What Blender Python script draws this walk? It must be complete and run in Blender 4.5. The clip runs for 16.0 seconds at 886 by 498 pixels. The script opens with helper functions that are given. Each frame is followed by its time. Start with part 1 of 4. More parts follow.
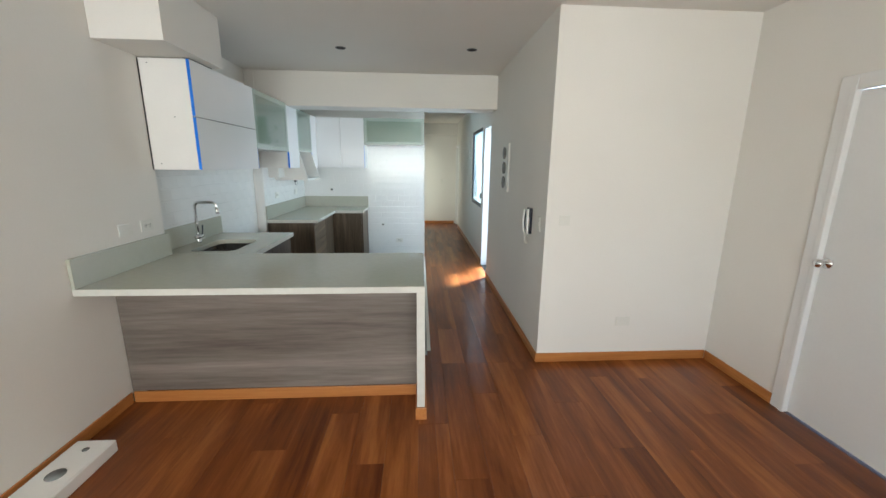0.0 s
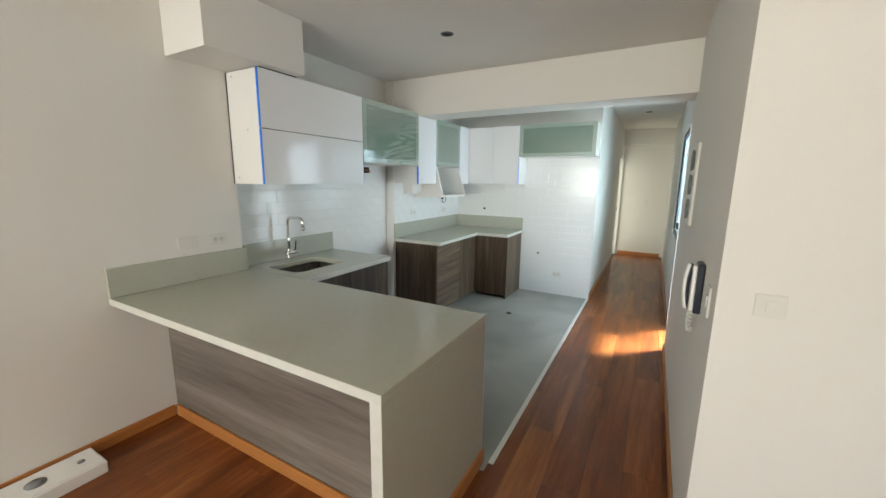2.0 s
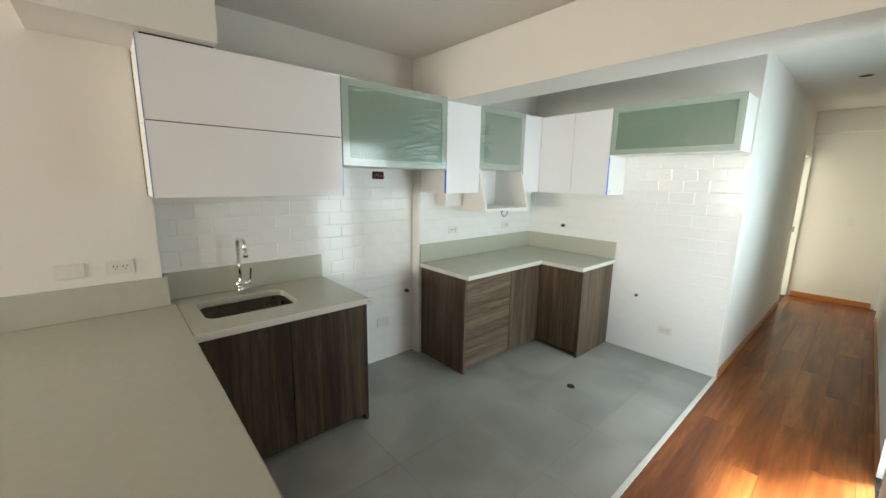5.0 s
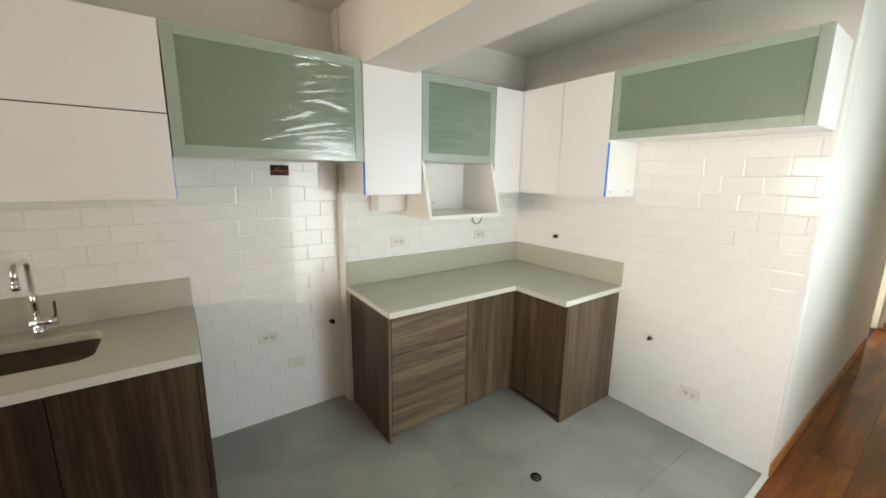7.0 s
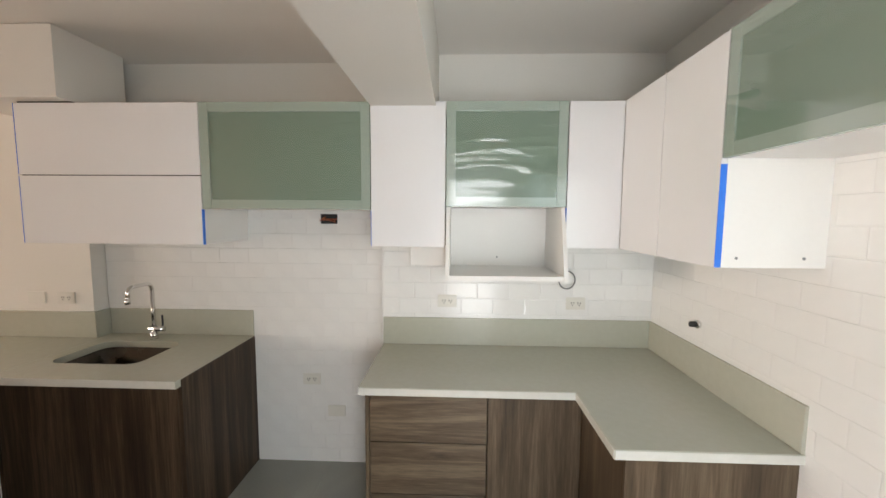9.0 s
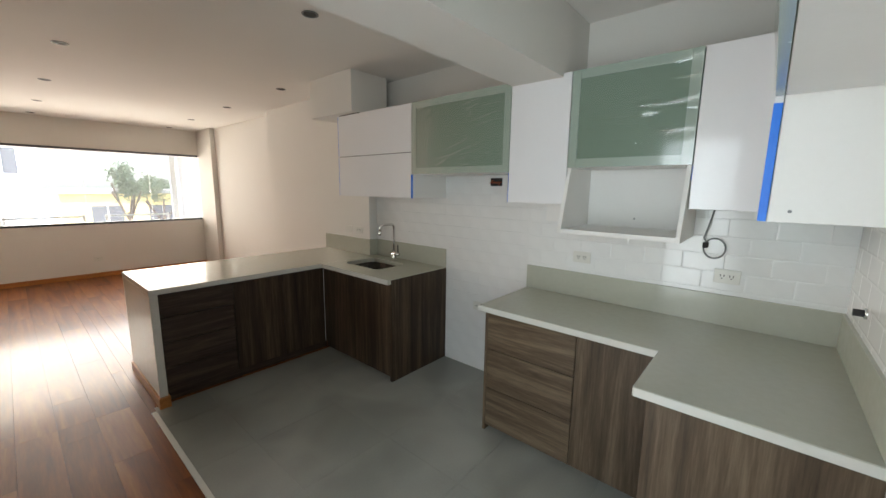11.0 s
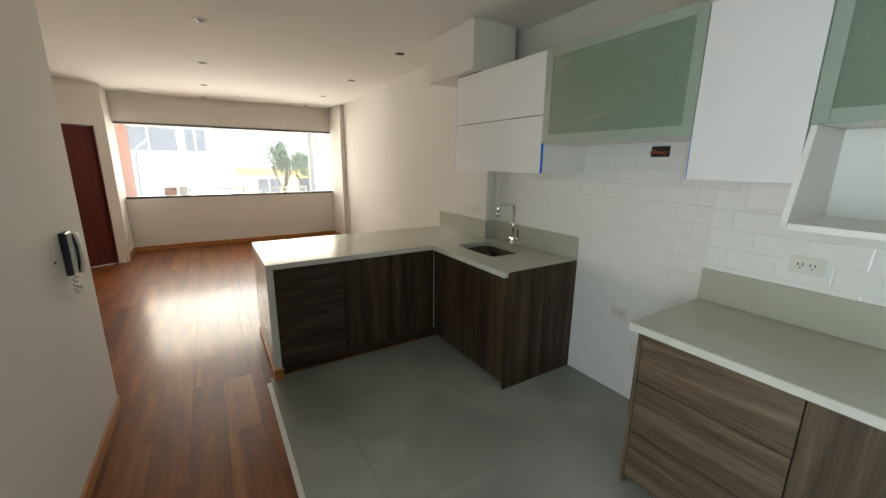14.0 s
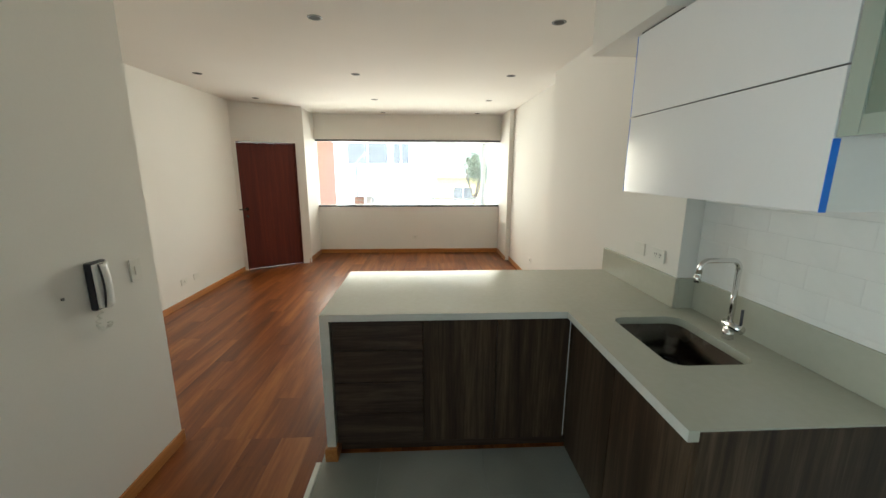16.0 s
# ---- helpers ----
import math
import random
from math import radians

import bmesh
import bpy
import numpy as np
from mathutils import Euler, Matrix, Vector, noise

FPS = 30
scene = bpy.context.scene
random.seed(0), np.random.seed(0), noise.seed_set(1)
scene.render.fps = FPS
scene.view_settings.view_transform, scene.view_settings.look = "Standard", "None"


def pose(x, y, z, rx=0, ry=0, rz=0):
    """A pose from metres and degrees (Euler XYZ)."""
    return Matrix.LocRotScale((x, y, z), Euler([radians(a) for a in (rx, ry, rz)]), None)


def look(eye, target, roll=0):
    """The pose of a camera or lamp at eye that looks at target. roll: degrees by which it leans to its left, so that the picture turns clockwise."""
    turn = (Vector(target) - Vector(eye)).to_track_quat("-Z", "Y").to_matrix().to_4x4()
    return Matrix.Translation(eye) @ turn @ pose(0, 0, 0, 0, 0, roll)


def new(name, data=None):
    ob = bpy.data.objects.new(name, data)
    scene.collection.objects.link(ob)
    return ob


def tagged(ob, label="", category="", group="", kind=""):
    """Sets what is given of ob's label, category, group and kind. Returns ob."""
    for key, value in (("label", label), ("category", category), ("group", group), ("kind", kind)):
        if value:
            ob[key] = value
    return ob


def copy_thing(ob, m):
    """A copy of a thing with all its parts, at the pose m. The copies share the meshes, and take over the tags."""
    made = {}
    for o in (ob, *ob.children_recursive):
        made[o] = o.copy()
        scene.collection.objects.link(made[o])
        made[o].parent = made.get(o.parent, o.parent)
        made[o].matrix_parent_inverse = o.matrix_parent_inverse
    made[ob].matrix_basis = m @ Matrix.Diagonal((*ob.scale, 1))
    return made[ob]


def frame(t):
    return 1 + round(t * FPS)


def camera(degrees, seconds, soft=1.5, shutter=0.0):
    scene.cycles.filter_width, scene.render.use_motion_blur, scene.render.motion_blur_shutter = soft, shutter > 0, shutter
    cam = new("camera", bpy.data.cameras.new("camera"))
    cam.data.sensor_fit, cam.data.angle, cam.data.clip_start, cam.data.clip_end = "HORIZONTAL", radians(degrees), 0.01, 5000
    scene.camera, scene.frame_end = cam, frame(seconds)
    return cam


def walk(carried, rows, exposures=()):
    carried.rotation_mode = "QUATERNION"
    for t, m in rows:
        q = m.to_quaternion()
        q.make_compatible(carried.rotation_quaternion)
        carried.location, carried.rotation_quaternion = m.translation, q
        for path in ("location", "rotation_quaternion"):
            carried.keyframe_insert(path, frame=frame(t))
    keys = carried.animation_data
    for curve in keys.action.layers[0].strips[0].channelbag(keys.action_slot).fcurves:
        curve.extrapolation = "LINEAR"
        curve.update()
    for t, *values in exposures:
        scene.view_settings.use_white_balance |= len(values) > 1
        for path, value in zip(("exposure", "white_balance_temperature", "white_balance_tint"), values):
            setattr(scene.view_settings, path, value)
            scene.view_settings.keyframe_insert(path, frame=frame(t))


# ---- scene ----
cam = camera(99.4, 16.0)
PATH = [
    (0, (0.099, -0.128, 1.608), (0.224, 1.82, 1.174), 0.6),
    (0.5, (0.394, 0.163, 1.606), (0.252, 2.113, 1.187), 0.6),
    (1, (0.639, 0.467, 1.618), (0.174, 2.369, 1.213), 0.6),
    (1.5, (0.764, 0.801, 1.604), (0.011, 2.616, 1.228), 0.6),
    (2, (0.85, 1.128, 1.6), (-0.103, 2.849, 1.24), 0.7),
    (2.5, (0.926, 1.437, 1.62), (-0.229, 3.035, 1.285), 0.6),
    (3, (0.919, 1.727, 1.649), (-0.421, 3.172, 1.306), 0.8),
    (3.5, (0.9, 1.986, 1.67), (-0.51, 3.362, 1.329), 0.8),
    (4, (0.898, 2.251, 1.672), (-0.523, 3.611, 1.307), 0.8),
    (4.2, (0.892, 2.334, 1.68), (-0.537, 3.684, 1.311), 0.9),
    (6.5, (0.694, 3.494, 1.646), (-0.86, 4.699, 1.283), 0.7),
    (7, (0.626, 3.859, 1.679), (-0.973, 4.998, 1.297), 0.8),
    (7.5, (0.645, 4.254, 1.669), (-1.069, 5.22, 1.307), 0.6),
    (8, (0.624, 4.653, 1.684), (-1.202, 5.378, 1.311), 0.7),
    (8.5, (0.525, 4.993, 1.714), (-1.375, 5.545, 1.416), 0.8),
    (9, (0.507, 5.264, 1.723), (-1.485, 5.194, 1.549), 0.4),
    (9.5, (0.576, 5.53, 1.658), (-1.288, 4.821, 1.508), 0.4),
    (10, (0.63, 5.777, 1.647), (-1.082, 4.754, 1.491), 0.3),
    (12.3, (0.785, 6.345, 1.606), (-0.584, 4.956, 1.162), 0.7),
    (12.5, (0.755, 6.286, 1.59), (-0.61, 4.891, 1.151), 0.8),
    (13, (0.659, 6.142, 1.6), (-0.646, 4.693, 1.157), 0.8),
    (13.5, (0.566, 5.975, 1.614), (-0.566, 4.39, 1.161), 0.6),
    (14, (0.406, 5.738, 1.625), (-0.62, 4.082, 1.174), 0.6),
    (14.5, (0.181, 5.504, 1.638), (-0.717, 3.777, 1.182), 0.4),
    (15, (-0.123, 5.256, 1.657), (-0.71, 3.399, 1.201), 0.4),
    (15.5, (-0.307, 5.002, 1.654), (-0.617, 3.077, 1.206), 0.3),
    (16, (-0.442, 4.842, 1.668), (-0.539, 2.887, 1.255), 0.2),
]
EXPOSURES = [(0.0, 2.60, 5250, 1.5), (4.0, 2.86, 5900, 2.5), (6.5, 2.92, 6300, 5), (7.0, 2.92, 6500, 8), (8.0, 2.85, 6400, 12), (8.5, 2.82, 6350, 11.5), (9.0, 2.81, 6500, 14.5), (9.5, 2.68, 6250, 10), (10.0, 2.5, 6100, 9), (12.5, 2.3, 6050, 7.5), (14.5, 2.38, 5950, 1), (16.0, 2.6, 5650, -4)]
walk(cam, [(t, look(eye, target, roll)) for t, eye, target, roll in PATH], EXPOSURES)

# ---- world and sun ----
world = bpy.data.worlds.new("sky_world")
scene.world = world
world.use_nodes = True
wn = world.node_tree
wn.nodes.clear()
sky = wn.nodes.new("ShaderNodeTexSky")
sky.sky_type, sky.sun_disc = "NISHITA", False
sky.sun_elevation, sky.sun_rotation = radians(67), radians(51)
sky.dust_density = 2.0
back = wn.nodes.new("ShaderNodeBackground")
back.inputs["Strength"].default_value = 0.15
wout = wn.nodes.new("ShaderNodeOutputWorld")
wn.links.new(sky.outputs[0], back.inputs[0])
wn.links.new(back.outputs[0], wout.inputs[0])
sun_data = bpy.data.lights.new("sun", "SUN")
sun_data.energy, sun_data.angle, sun_data.color = 4.2, radians(7), (1.0, 0.95, 0.86)
sun = new("sun", sun_data)
sun.matrix_world = look((6, -4, 12), (6 - 0.32, -4 - 0.26, 12 - 1.0))


def opening_lamp(name, eye, target, w, h, watts, colour, spread=180):
    """Sky light that enters through an opening."""
    d = bpy.data.lights.new(name, "AREA")
    d.shape, d.size, d.size_y, d.energy, d.color, d.spread = "RECTANGLE", w, h, watts, colour, radians(spread)
    ob = new(name, d)
    ob.matrix_world = look(eye, target)
    return ob


WARM = (1.0, 0.83, 0.645)
opening_lamp("window_sky_light", (-0.145, -2.865, 1.588), (-0.145, -1.9, 1.60), 3.56, 1.24, 17.0, WARM, 130)
opening_lamp("side_door_light", (1.245, 5.515, 1.1), (0.245, 5.50, 1.13), 0.66, 2.1, 2.75, (0.94, 0.99, 0.96), 135)
opening_lamp("hall_window_light", (1.215, 6.70, 1.57), (0.215, 6.45, 1.66), 1.08, 1.18, 1.15, (0.94, 0.99, 0.95), 150)
opening_lamp("bedroom_door_light", (0.075, 10.025, 1.04), (1.075, 10.0, 1.0), 0.70, 2.0, 1.4, (1.0, 0.86, 0.6))


# ---- materials ----
def node(nt, kind, **values):
    n = nt.nodes.new(kind)
    for k, v in values.items():
        n.inputs[k].default_value = v
    return n


def base_mat(name):
    m = bpy.data.materials.new(name)
    m.use_nodes = True
    return m, m.node_tree, m.node_tree.nodes["Principled BSDF"]


def surface(name, c1, c2, scale=3.0, rough=0.5, bump=0.0, fine=60.0, metal=0.0, coat=0.0, rough_var=0.08, stretch=(1, 1, 1), spec=0.5, random_piece=False):
    """Two colours mixed by a broad and a fine noise, with relief and uneven gloss."""
    m, nt, p = base_mat(name)
    tc = node(nt, "ShaderNodeTexCoord")
    mp = node(nt, "ShaderNodeMapping", Scale=stretch)
    nt.links.new(tc.outputs["Object"], mp.inputs["Vector"])
    if random_piece:
        info = node(nt, "ShaderNodeObjectInfo")
        cx = node(nt, "ShaderNodeCombineXYZ")
        ml = nt.nodes.new("ShaderNodeVectorMath")
        ml.operation = "MULTIPLY_ADD"
        ml.inputs[1].default_value = (41, 23, 59)
        for k in range(3):
            nt.links.new(info.outputs["Random"], cx.inputs[k])
        nt.links.new(cx.outputs[0], ml.inputs[0])
        nt.links.new(tc.outputs["Object"], ml.inputs[2])
        nt.links.new(ml.outputs[0], mp.inputs["Vector"])
    a = node(nt, "ShaderNodeTexNoise", Scale=scale, Detail=4.0)
    b = node(nt, "ShaderNodeTexNoise", Scale=fine, Detail=3.0)
    for n in (a, b):
        nt.links.new(mp.outputs[0], n.inputs["Vector"])
    add = nt.nodes.new("ShaderNodeMath")
    add.operation = "MULTIPLY_ADD"
    add.inputs[1].default_value, add.inputs[2].default_value = 0.35, 0.0
    nt.links.new(b.outputs["Fac"], add.inputs[0])
    sm = nt.nodes.new("ShaderNodeMath")
    sm.operation = "ADD"
    nt.links.new(a.outputs["Fac"], sm.inputs[0])
    nt.links.new(add.outputs[0], sm.inputs[1])
    ramp = node(nt, "ShaderNodeMapRange")
    ramp.inputs["From Min"].default_value, ramp.inputs["From Max"].default_value = 0.4, 0.95
    nt.links.new(sm.outputs[0], ramp.inputs["Value"])
    mix = nt.nodes.new("ShaderNodeMix")
    mix.data_type = "RGBA"
    mix.inputs[6].default_value, mix.inputs[7].default_value = (*c1, 1), (*c2, 1)
    nt.links.new(ramp.outputs[0], mix.inputs[0])
    nt.links.new(mix.outputs[2], p.inputs["Base Color"])
    rr = node(nt, "ShaderNodeMapRange")
    rr.inputs["To Min"].default_value, rr.inputs["To Max"].default_value = max(0.02, rough - rough_var), rough + rough_var
    nt.links.new(a.outputs["Fac"], rr.inputs["Value"])
    nt.links.new(rr.outputs[0], p.inputs["Roughness"])
    p.inputs["Metallic"].default_value = metal
    p.inputs["Coat Weight"].default_value = coat
    p.inputs["Specular IOR Level"].default_value = spec
    if bump:
        bn = node(nt, "ShaderNodeBump", Strength=bump, Distance=0.002)
        nt.links.new(b.outputs["Fac"], bn.inputs["Height"])
        nt.links.new(bn.outputs[0], p.inputs["Normal"])
    return m


def hazy_tile(name, c1, c2):
    """Matt porcelain with a cloudy film of dust that runs on from tile to tile."""
    m, nt, p = base_mat(name)
    geo = node(nt, "ShaderNodeNewGeometry")
    info = node(nt, "ShaderNodeObjectInfo")
    cloud = node(nt, "ShaderNodeTexNoise", Scale=1.7, Detail=2.0, Roughness=0.45, Distortion=0.6)
    grain = node(nt, "ShaderNodeTexNoise", Scale=70.0, Detail=2.0)
    for n in (cloud, grain):
        nt.links.new(geo.outputs["Position"], n.inputs["Vector"])
    total = cloud.outputs["Fac"]
    for src, share in ((grain.outputs["Fac"], 0.10), (info.outputs["Random"], 0.10)):
        add = nt.nodes.new("ShaderNodeMath")
        add.operation = "MULTIPLY_ADD"
        add.inputs[1].default_value = share
        nt.links.new(src, add.inputs[0])
        nt.links.new(total, add.inputs[2])
        total = add.outputs[0]
    wide = node(nt, "ShaderNodeMapRange")
    wide.interpolation_type = "SMOOTHSTEP"
    wide.inputs["From Min"].default_value, wide.inputs["From Max"].default_value = 0.3, 0.95
    nt.links.new(total, wide.inputs["Value"])
    mix = nt.nodes.new("ShaderNodeMix")
    mix.data_type = "RGBA"
    mix.inputs[6].default_value, mix.inputs[7].default_value = (*c1, 1), (*c2, 1)
    nt.links.new(wide.outputs[0], mix.inputs[0])
    nt.links.new(mix.outputs[2], p.inputs["Base Color"])
    rr = node(nt, "ShaderNodeMapRange")
    rr.inputs["To Min"].default_value, rr.inputs["To Max"].default_value = 0.24, 0.40
    nt.links.new(cloud.outputs["Fac"], rr.inputs["Value"])
    nt.links.new(rr.outputs[0], p.inputs["Roughness"])
    return m


def wood(name, dark, mid, light, axis, rough=0.4, across=14.0, along=0.7, random_piece=False, bump=0.15, spec=0.5, wave=0.45, fine=0.35, spread=0.16):
    """Wood or wood decor with streaks along one axis (0, 1 or 2)."""
    m, nt, p = base_mat(name)
    tc = node(nt, "ShaderNodeTexCoord")
    sc = [across] * 3
    sc[axis] = along
    mp = node(nt, "ShaderNodeMapping", Scale=tuple(sc))
    src = tc.outputs["Object"]
    info = None
    if random_piece:
        info = node(nt, "ShaderNodeObjectInfo")
        ml = nt.nodes.new("ShaderNodeVectorMath")
        ml.operation = "MULTIPLY_ADD"
        cx = node(nt, "ShaderNodeCombineXYZ")
        for k in range(3):
            nt.links.new(info.outputs["Random"], cx.inputs[k])
        ml.inputs[1].default_value = (37, 53, 17)
        nt.links.new(cx.outputs[0], ml.inputs[0])
        nt.links.new(src, ml.inputs[2])
        src = ml.outputs[0]
    nt.links.new(src, mp.inputs["Vector"])
    a = node(nt, "ShaderNodeTexNoise", Scale=1.0, Detail=5.0, Roughness=0.6, Distortion=wave)
    b = node(nt, "ShaderNodeTexNoise", Scale=7.0, Detail=4.0, Roughness=0.7)
    for n in (a, b):
        nt.links.new(mp.outputs[0], n.inputs["Vector"])
    mixf = nt.nodes.new("ShaderNodeMix")
    mixf.inputs[0].default_value = fine
    nt.links.new(a.outputs["Fac"], mixf.inputs[2])
    nt.links.new(b.outputs["Fac"], mixf.inputs[3])
    fac = mixf.outputs[0]
    if info:
        ad = nt.nodes.new("ShaderNodeMath")
        ad.operation = "MULTIPLY_ADD"
        ad.inputs[1].default_value, ad.inputs[2].default_value = spread, -spread / 2
        nt.links.new(info.outputs["Random"], ad.inputs[0])
        sm = nt.nodes.new("ShaderNodeMath")
        sm.operation = "ADD"
        nt.links.new(ad.outputs[0], sm.inputs[0])
        nt.links.new(fac, sm.inputs[1])
        fac = sm.outputs[0]
    ramp = nt.nodes.new("ShaderNodeValToRGB")
    ramp.color_ramp.elements[0].position, ramp.color_ramp.elements[0].color = 0.34, (*dark, 1)
    ramp.color_ramp.elements[1].position, ramp.color_ramp.elements[1].color = 0.68, (*light, 1)
    e = ramp.color_ramp.elements.new(0.5)
    e.color = (*mid, 1)
    nt.links.new(fac, ramp.inputs[0])
    nt.links.new(ramp.outputs[0], p.inputs["Base Color"])
    rr = node(nt, "ShaderNodeMapRange")
    rr.inputs["To Min"].default_value, rr.inputs["To Max"].default_value = rough - 0.06, rough + 0.08
    nt.links.new(b.outputs["Fac"], rr.inputs["Value"])
    nt.links.new(rr.outputs[0], p.inputs["Roughness"])
    p.inputs["Specular IOR Level"].default_value = spec
    bn = node(nt, "ShaderNodeBump", Strength=bump, Distance=0.001)
    nt.links.new(b.outputs["Fac"], bn.inputs["Height"])
    nt.links.new(bn.outputs[0], p.inputs["Normal"])
    return m


M_WALL = surface("wall_paint", (0.745, 0.725, 0.68), (0.79, 0.77, 0.725), 0.9, 0.85, 0.12, 90, spec=0.12)
M_CEIL = surface("ceiling_paint", (0.76, 0.74, 0.70), (0.81, 0.79, 0.75), 0.8, 0.88, 0.10, 90, spec=0.1)
M_FLOOR = wood("laminate_floor", (0.084, 0.0195, 0.0030), (0.190, 0.0535, 0.0092), (0.345, 0.126, 0.028), 1, 0.42, 6.0, 0.5, True, 0.05, spec=0.2, fine=0.25, spread=0.08)
M_FLOOR.node_tree.nodes["Principled BSDF"].inputs["Coat Weight"].default_value = 0.4
M_FLOOR.node_tree.nodes["Principled BSDF"].inputs["Coat Roughness"].default_value = 0.15
M_SUB = surface("floor_joint", (0.03, 0.012, 0.006), (0.05, 0.02, 0.01), 3, 0.8)
M_SKIRT = wood("skirting_wood", (0.33, 0.122, 0.028), (0.42, 0.172, 0.043), (0.50, 0.225, 0.066), 0, 0.35, 30.0, 1.2)
M_SKIRT_Y = wood("skirting_wood_y", (0.33, 0.122, 0.028), (0.42, 0.172, 0.043), (0.50, 0.225, 0.066), 1, 0.35, 30.0, 1.2)
M_TILE_FLOOR = hazy_tile("porcelain_tile", (0.235, 0.241, 0.214), (0.375, 0.378, 0.338))
M_GROUT = surface("grout", (0.19, 0.20, 0.195), (0.22, 0.23, 0.225), 10, 0.9)
M_SUBWAY = surface("glazed_white_tile", (0.80, 0.802, 0.785), (0.84, 0.842, 0.825), 6, 0.12, 0.0, 40, rough_var=0.03)
M_WGROUT = surface("white_grout", (0.78, 0.78, 0.75), (0.82, 0.82, 0.79), 10, 0.85)
M_QUARTZ = surface("quartz_top", (0.445, 0.45, 0.375), (0.47, 0.475, 0.40), 30, 0.15, 0.0, 260, rough_var=0.04)
# Same quartz, with the light that falls on the edges put into the colour.
M_LIT_EDGE = surface("lit_quartz_edge", (0.60, 0.60, 0.55), (0.65, 0.65, 0.60), 30, 0.2, 0.0, 260, rough_var=0.04)
M_GREY_H = wood("grey_oak_horizontal", (0.098, 0.080, 0.066), (0.175, 0.150, 0.127), (0.27, 0.24, 0.21), 0, 0.45, 6.0, 0.35, wave=0.7)
# Same oak as the corner run; shade is put into these darker colours.
M_BROWN_V_SHADED = wood("brown_oak_vertical_shaded", (0.016, 0.0085, 0.005), (0.046, 0.029, 0.0165), (0.118, 0.081, 0.050), 2, 0.5, 16.0, 0.7, spec=0.3)
# Horizontal oak with the light on the corner drawers in its colour.
M_BROWN_H_LIT = wood("brown_oak_horizontal_lit", (0.046, 0.029, 0.017), (0.110, 0.078, 0.047), (0.208, 0.153, 0.098), 1, 0.42, 13.0, 0.9, wave=1.4)
# Lit copy of the vertical oak, side-door light put into the colour.
M_BROWN_V_LIT = wood("brown_oak_vertical_lit", (0.040, 0.025, 0.0145), (0.088, 0.062, 0.038), (0.172, 0.125, 0.080), 2, 0.45, 13.0, 0.8, spec=0.35)
# Same horizontal oak, grain along x, darkened by painted-in shade for the peninsula.
M_BROWN_HX_SHADED = wood("brown_oak_horizontal_x_shaded", (0.019, 0.0105, 0.006), (0.044, 0.028, 0.019), (0.092, 0.064, 0.045), 0, 0.5, 13.0, 0.9, wave=1.4, spec=0.3)
M_WHITE = surface("white_lacquer", (0.82, 0.82, 0.83), (0.85, 0.85, 0.86), 2, 0.18, 0.0, 60, coat=0.3, rough_var=0.03)
M_CARCASS = surface("white_melamine", (0.80, 0.79, 0.76), (0.84, 0.83, 0.80), 3, 0.45)
M_BLUE = surface("blue_edge_film", (0.02, 0.16, 0.75), (0.03, 0.22, 0.85), 12, 0.4)
M_GAP = surface("dark_gap", (0.015, 0.015, 0.015), (0.03, 0.03, 0.03), 8, 0.8)
M_FROST = surface("frosted_green_glass", (0.198, 0.275, 0.214), (0.204, 0.282, 0.22), 2.0, 0.20, 0.0, 50, rough_var=0.03)
M_ALU = surface("satin_green_rim", (0.36, 0.44, 0.38), (0.37, 0.45, 0.39), 4.0, 0.25, 0.0, 50, coat=0.3)
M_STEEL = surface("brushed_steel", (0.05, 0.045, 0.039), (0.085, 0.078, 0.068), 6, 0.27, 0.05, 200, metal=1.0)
M_CHROME = surface("chrome", (0.72, 0.72, 0.72), (0.78, 0.78, 0.78), 4, 0.07, 0, 60, metal=1.0, rough_var=0.02)
M_BLACK = surface("black_aluminium", (0.015, 0.015, 0.017), (0.03, 0.03, 0.032), 6, 0.4)
M_PLASTIC = surface("white_plastic", (0.69, 0.68, 0.625), (0.73, 0.72, 0.665), 6, 0.35)
M_DKPLASTIC = surface("dark_blue_plastic", (0.012, 0.014, 0.025), (0.02, 0.023, 0.038), 6, 0.3)
M_GREYP = surface("grey_plastic", (0.16, 0.17, 0.17), (0.22, 0.23, 0.23), 8, 0.5)
M_DOOR_RED = wood("red_brown_veneer", (0.072, 0.007, 0.0025), (0.105, 0.0115, 0.004), (0.14, 0.019, 0.007), 2, 0.6, 20.0, 0.8)
M_DOOR_WHITE = surface("white_door_paint", (0.74, 0.74, 0.73), (0.79, 0.79, 0.78), 2, 0.35, 0.03)
M_ORANGE = surface("salmon_render", (0.50, 0.185, 0.115), (0.56, 0.22, 0.14), 2.0, 0.85, 0.3)
M_WHITE_EXT = surface("white_render", (0.75, 0.74, 0.71), (0.82, 0.81, 0.78), 0.8, 0.85, 0.3)
M_YELLOW_EXT = surface("yellow_render", (0.70, 0.55, 0.22), (0.78, 0.62, 0.28), 0.8, 0.85, 0.3)
M_CONC = surface("concrete", (0.30, 0.29, 0.27), (0.40, 0.39, 0.37), 1.5, 0.85, 0.3)
M_ASPHALT = surface("pale_concrete_paving", (0.36, 0.35, 0.33), (0.44, 0.43, 0.41), 0.6, 0.9, 0.4)
M_DARKGLASS = surface("dark_window_glass", (0.10, 0.10, 0.11), (0.14, 0.14, 0.15), 2, 0.08)
M_LEAF = surface("leaves", (0.08, 0.11, 0.06), (0.11, 0.145, 0.08), 4, 0.6)
M_BARK = surface("bark", (0.09, 0.06, 0.04), (0.14, 0.10, 0.07), 8, 0.9, 0.5)
M_WIRE = surface("copper_and_red_wire", (0.35, 0.05, 0.02), (0.5, 0.16, 0.05), 40, 0.4)
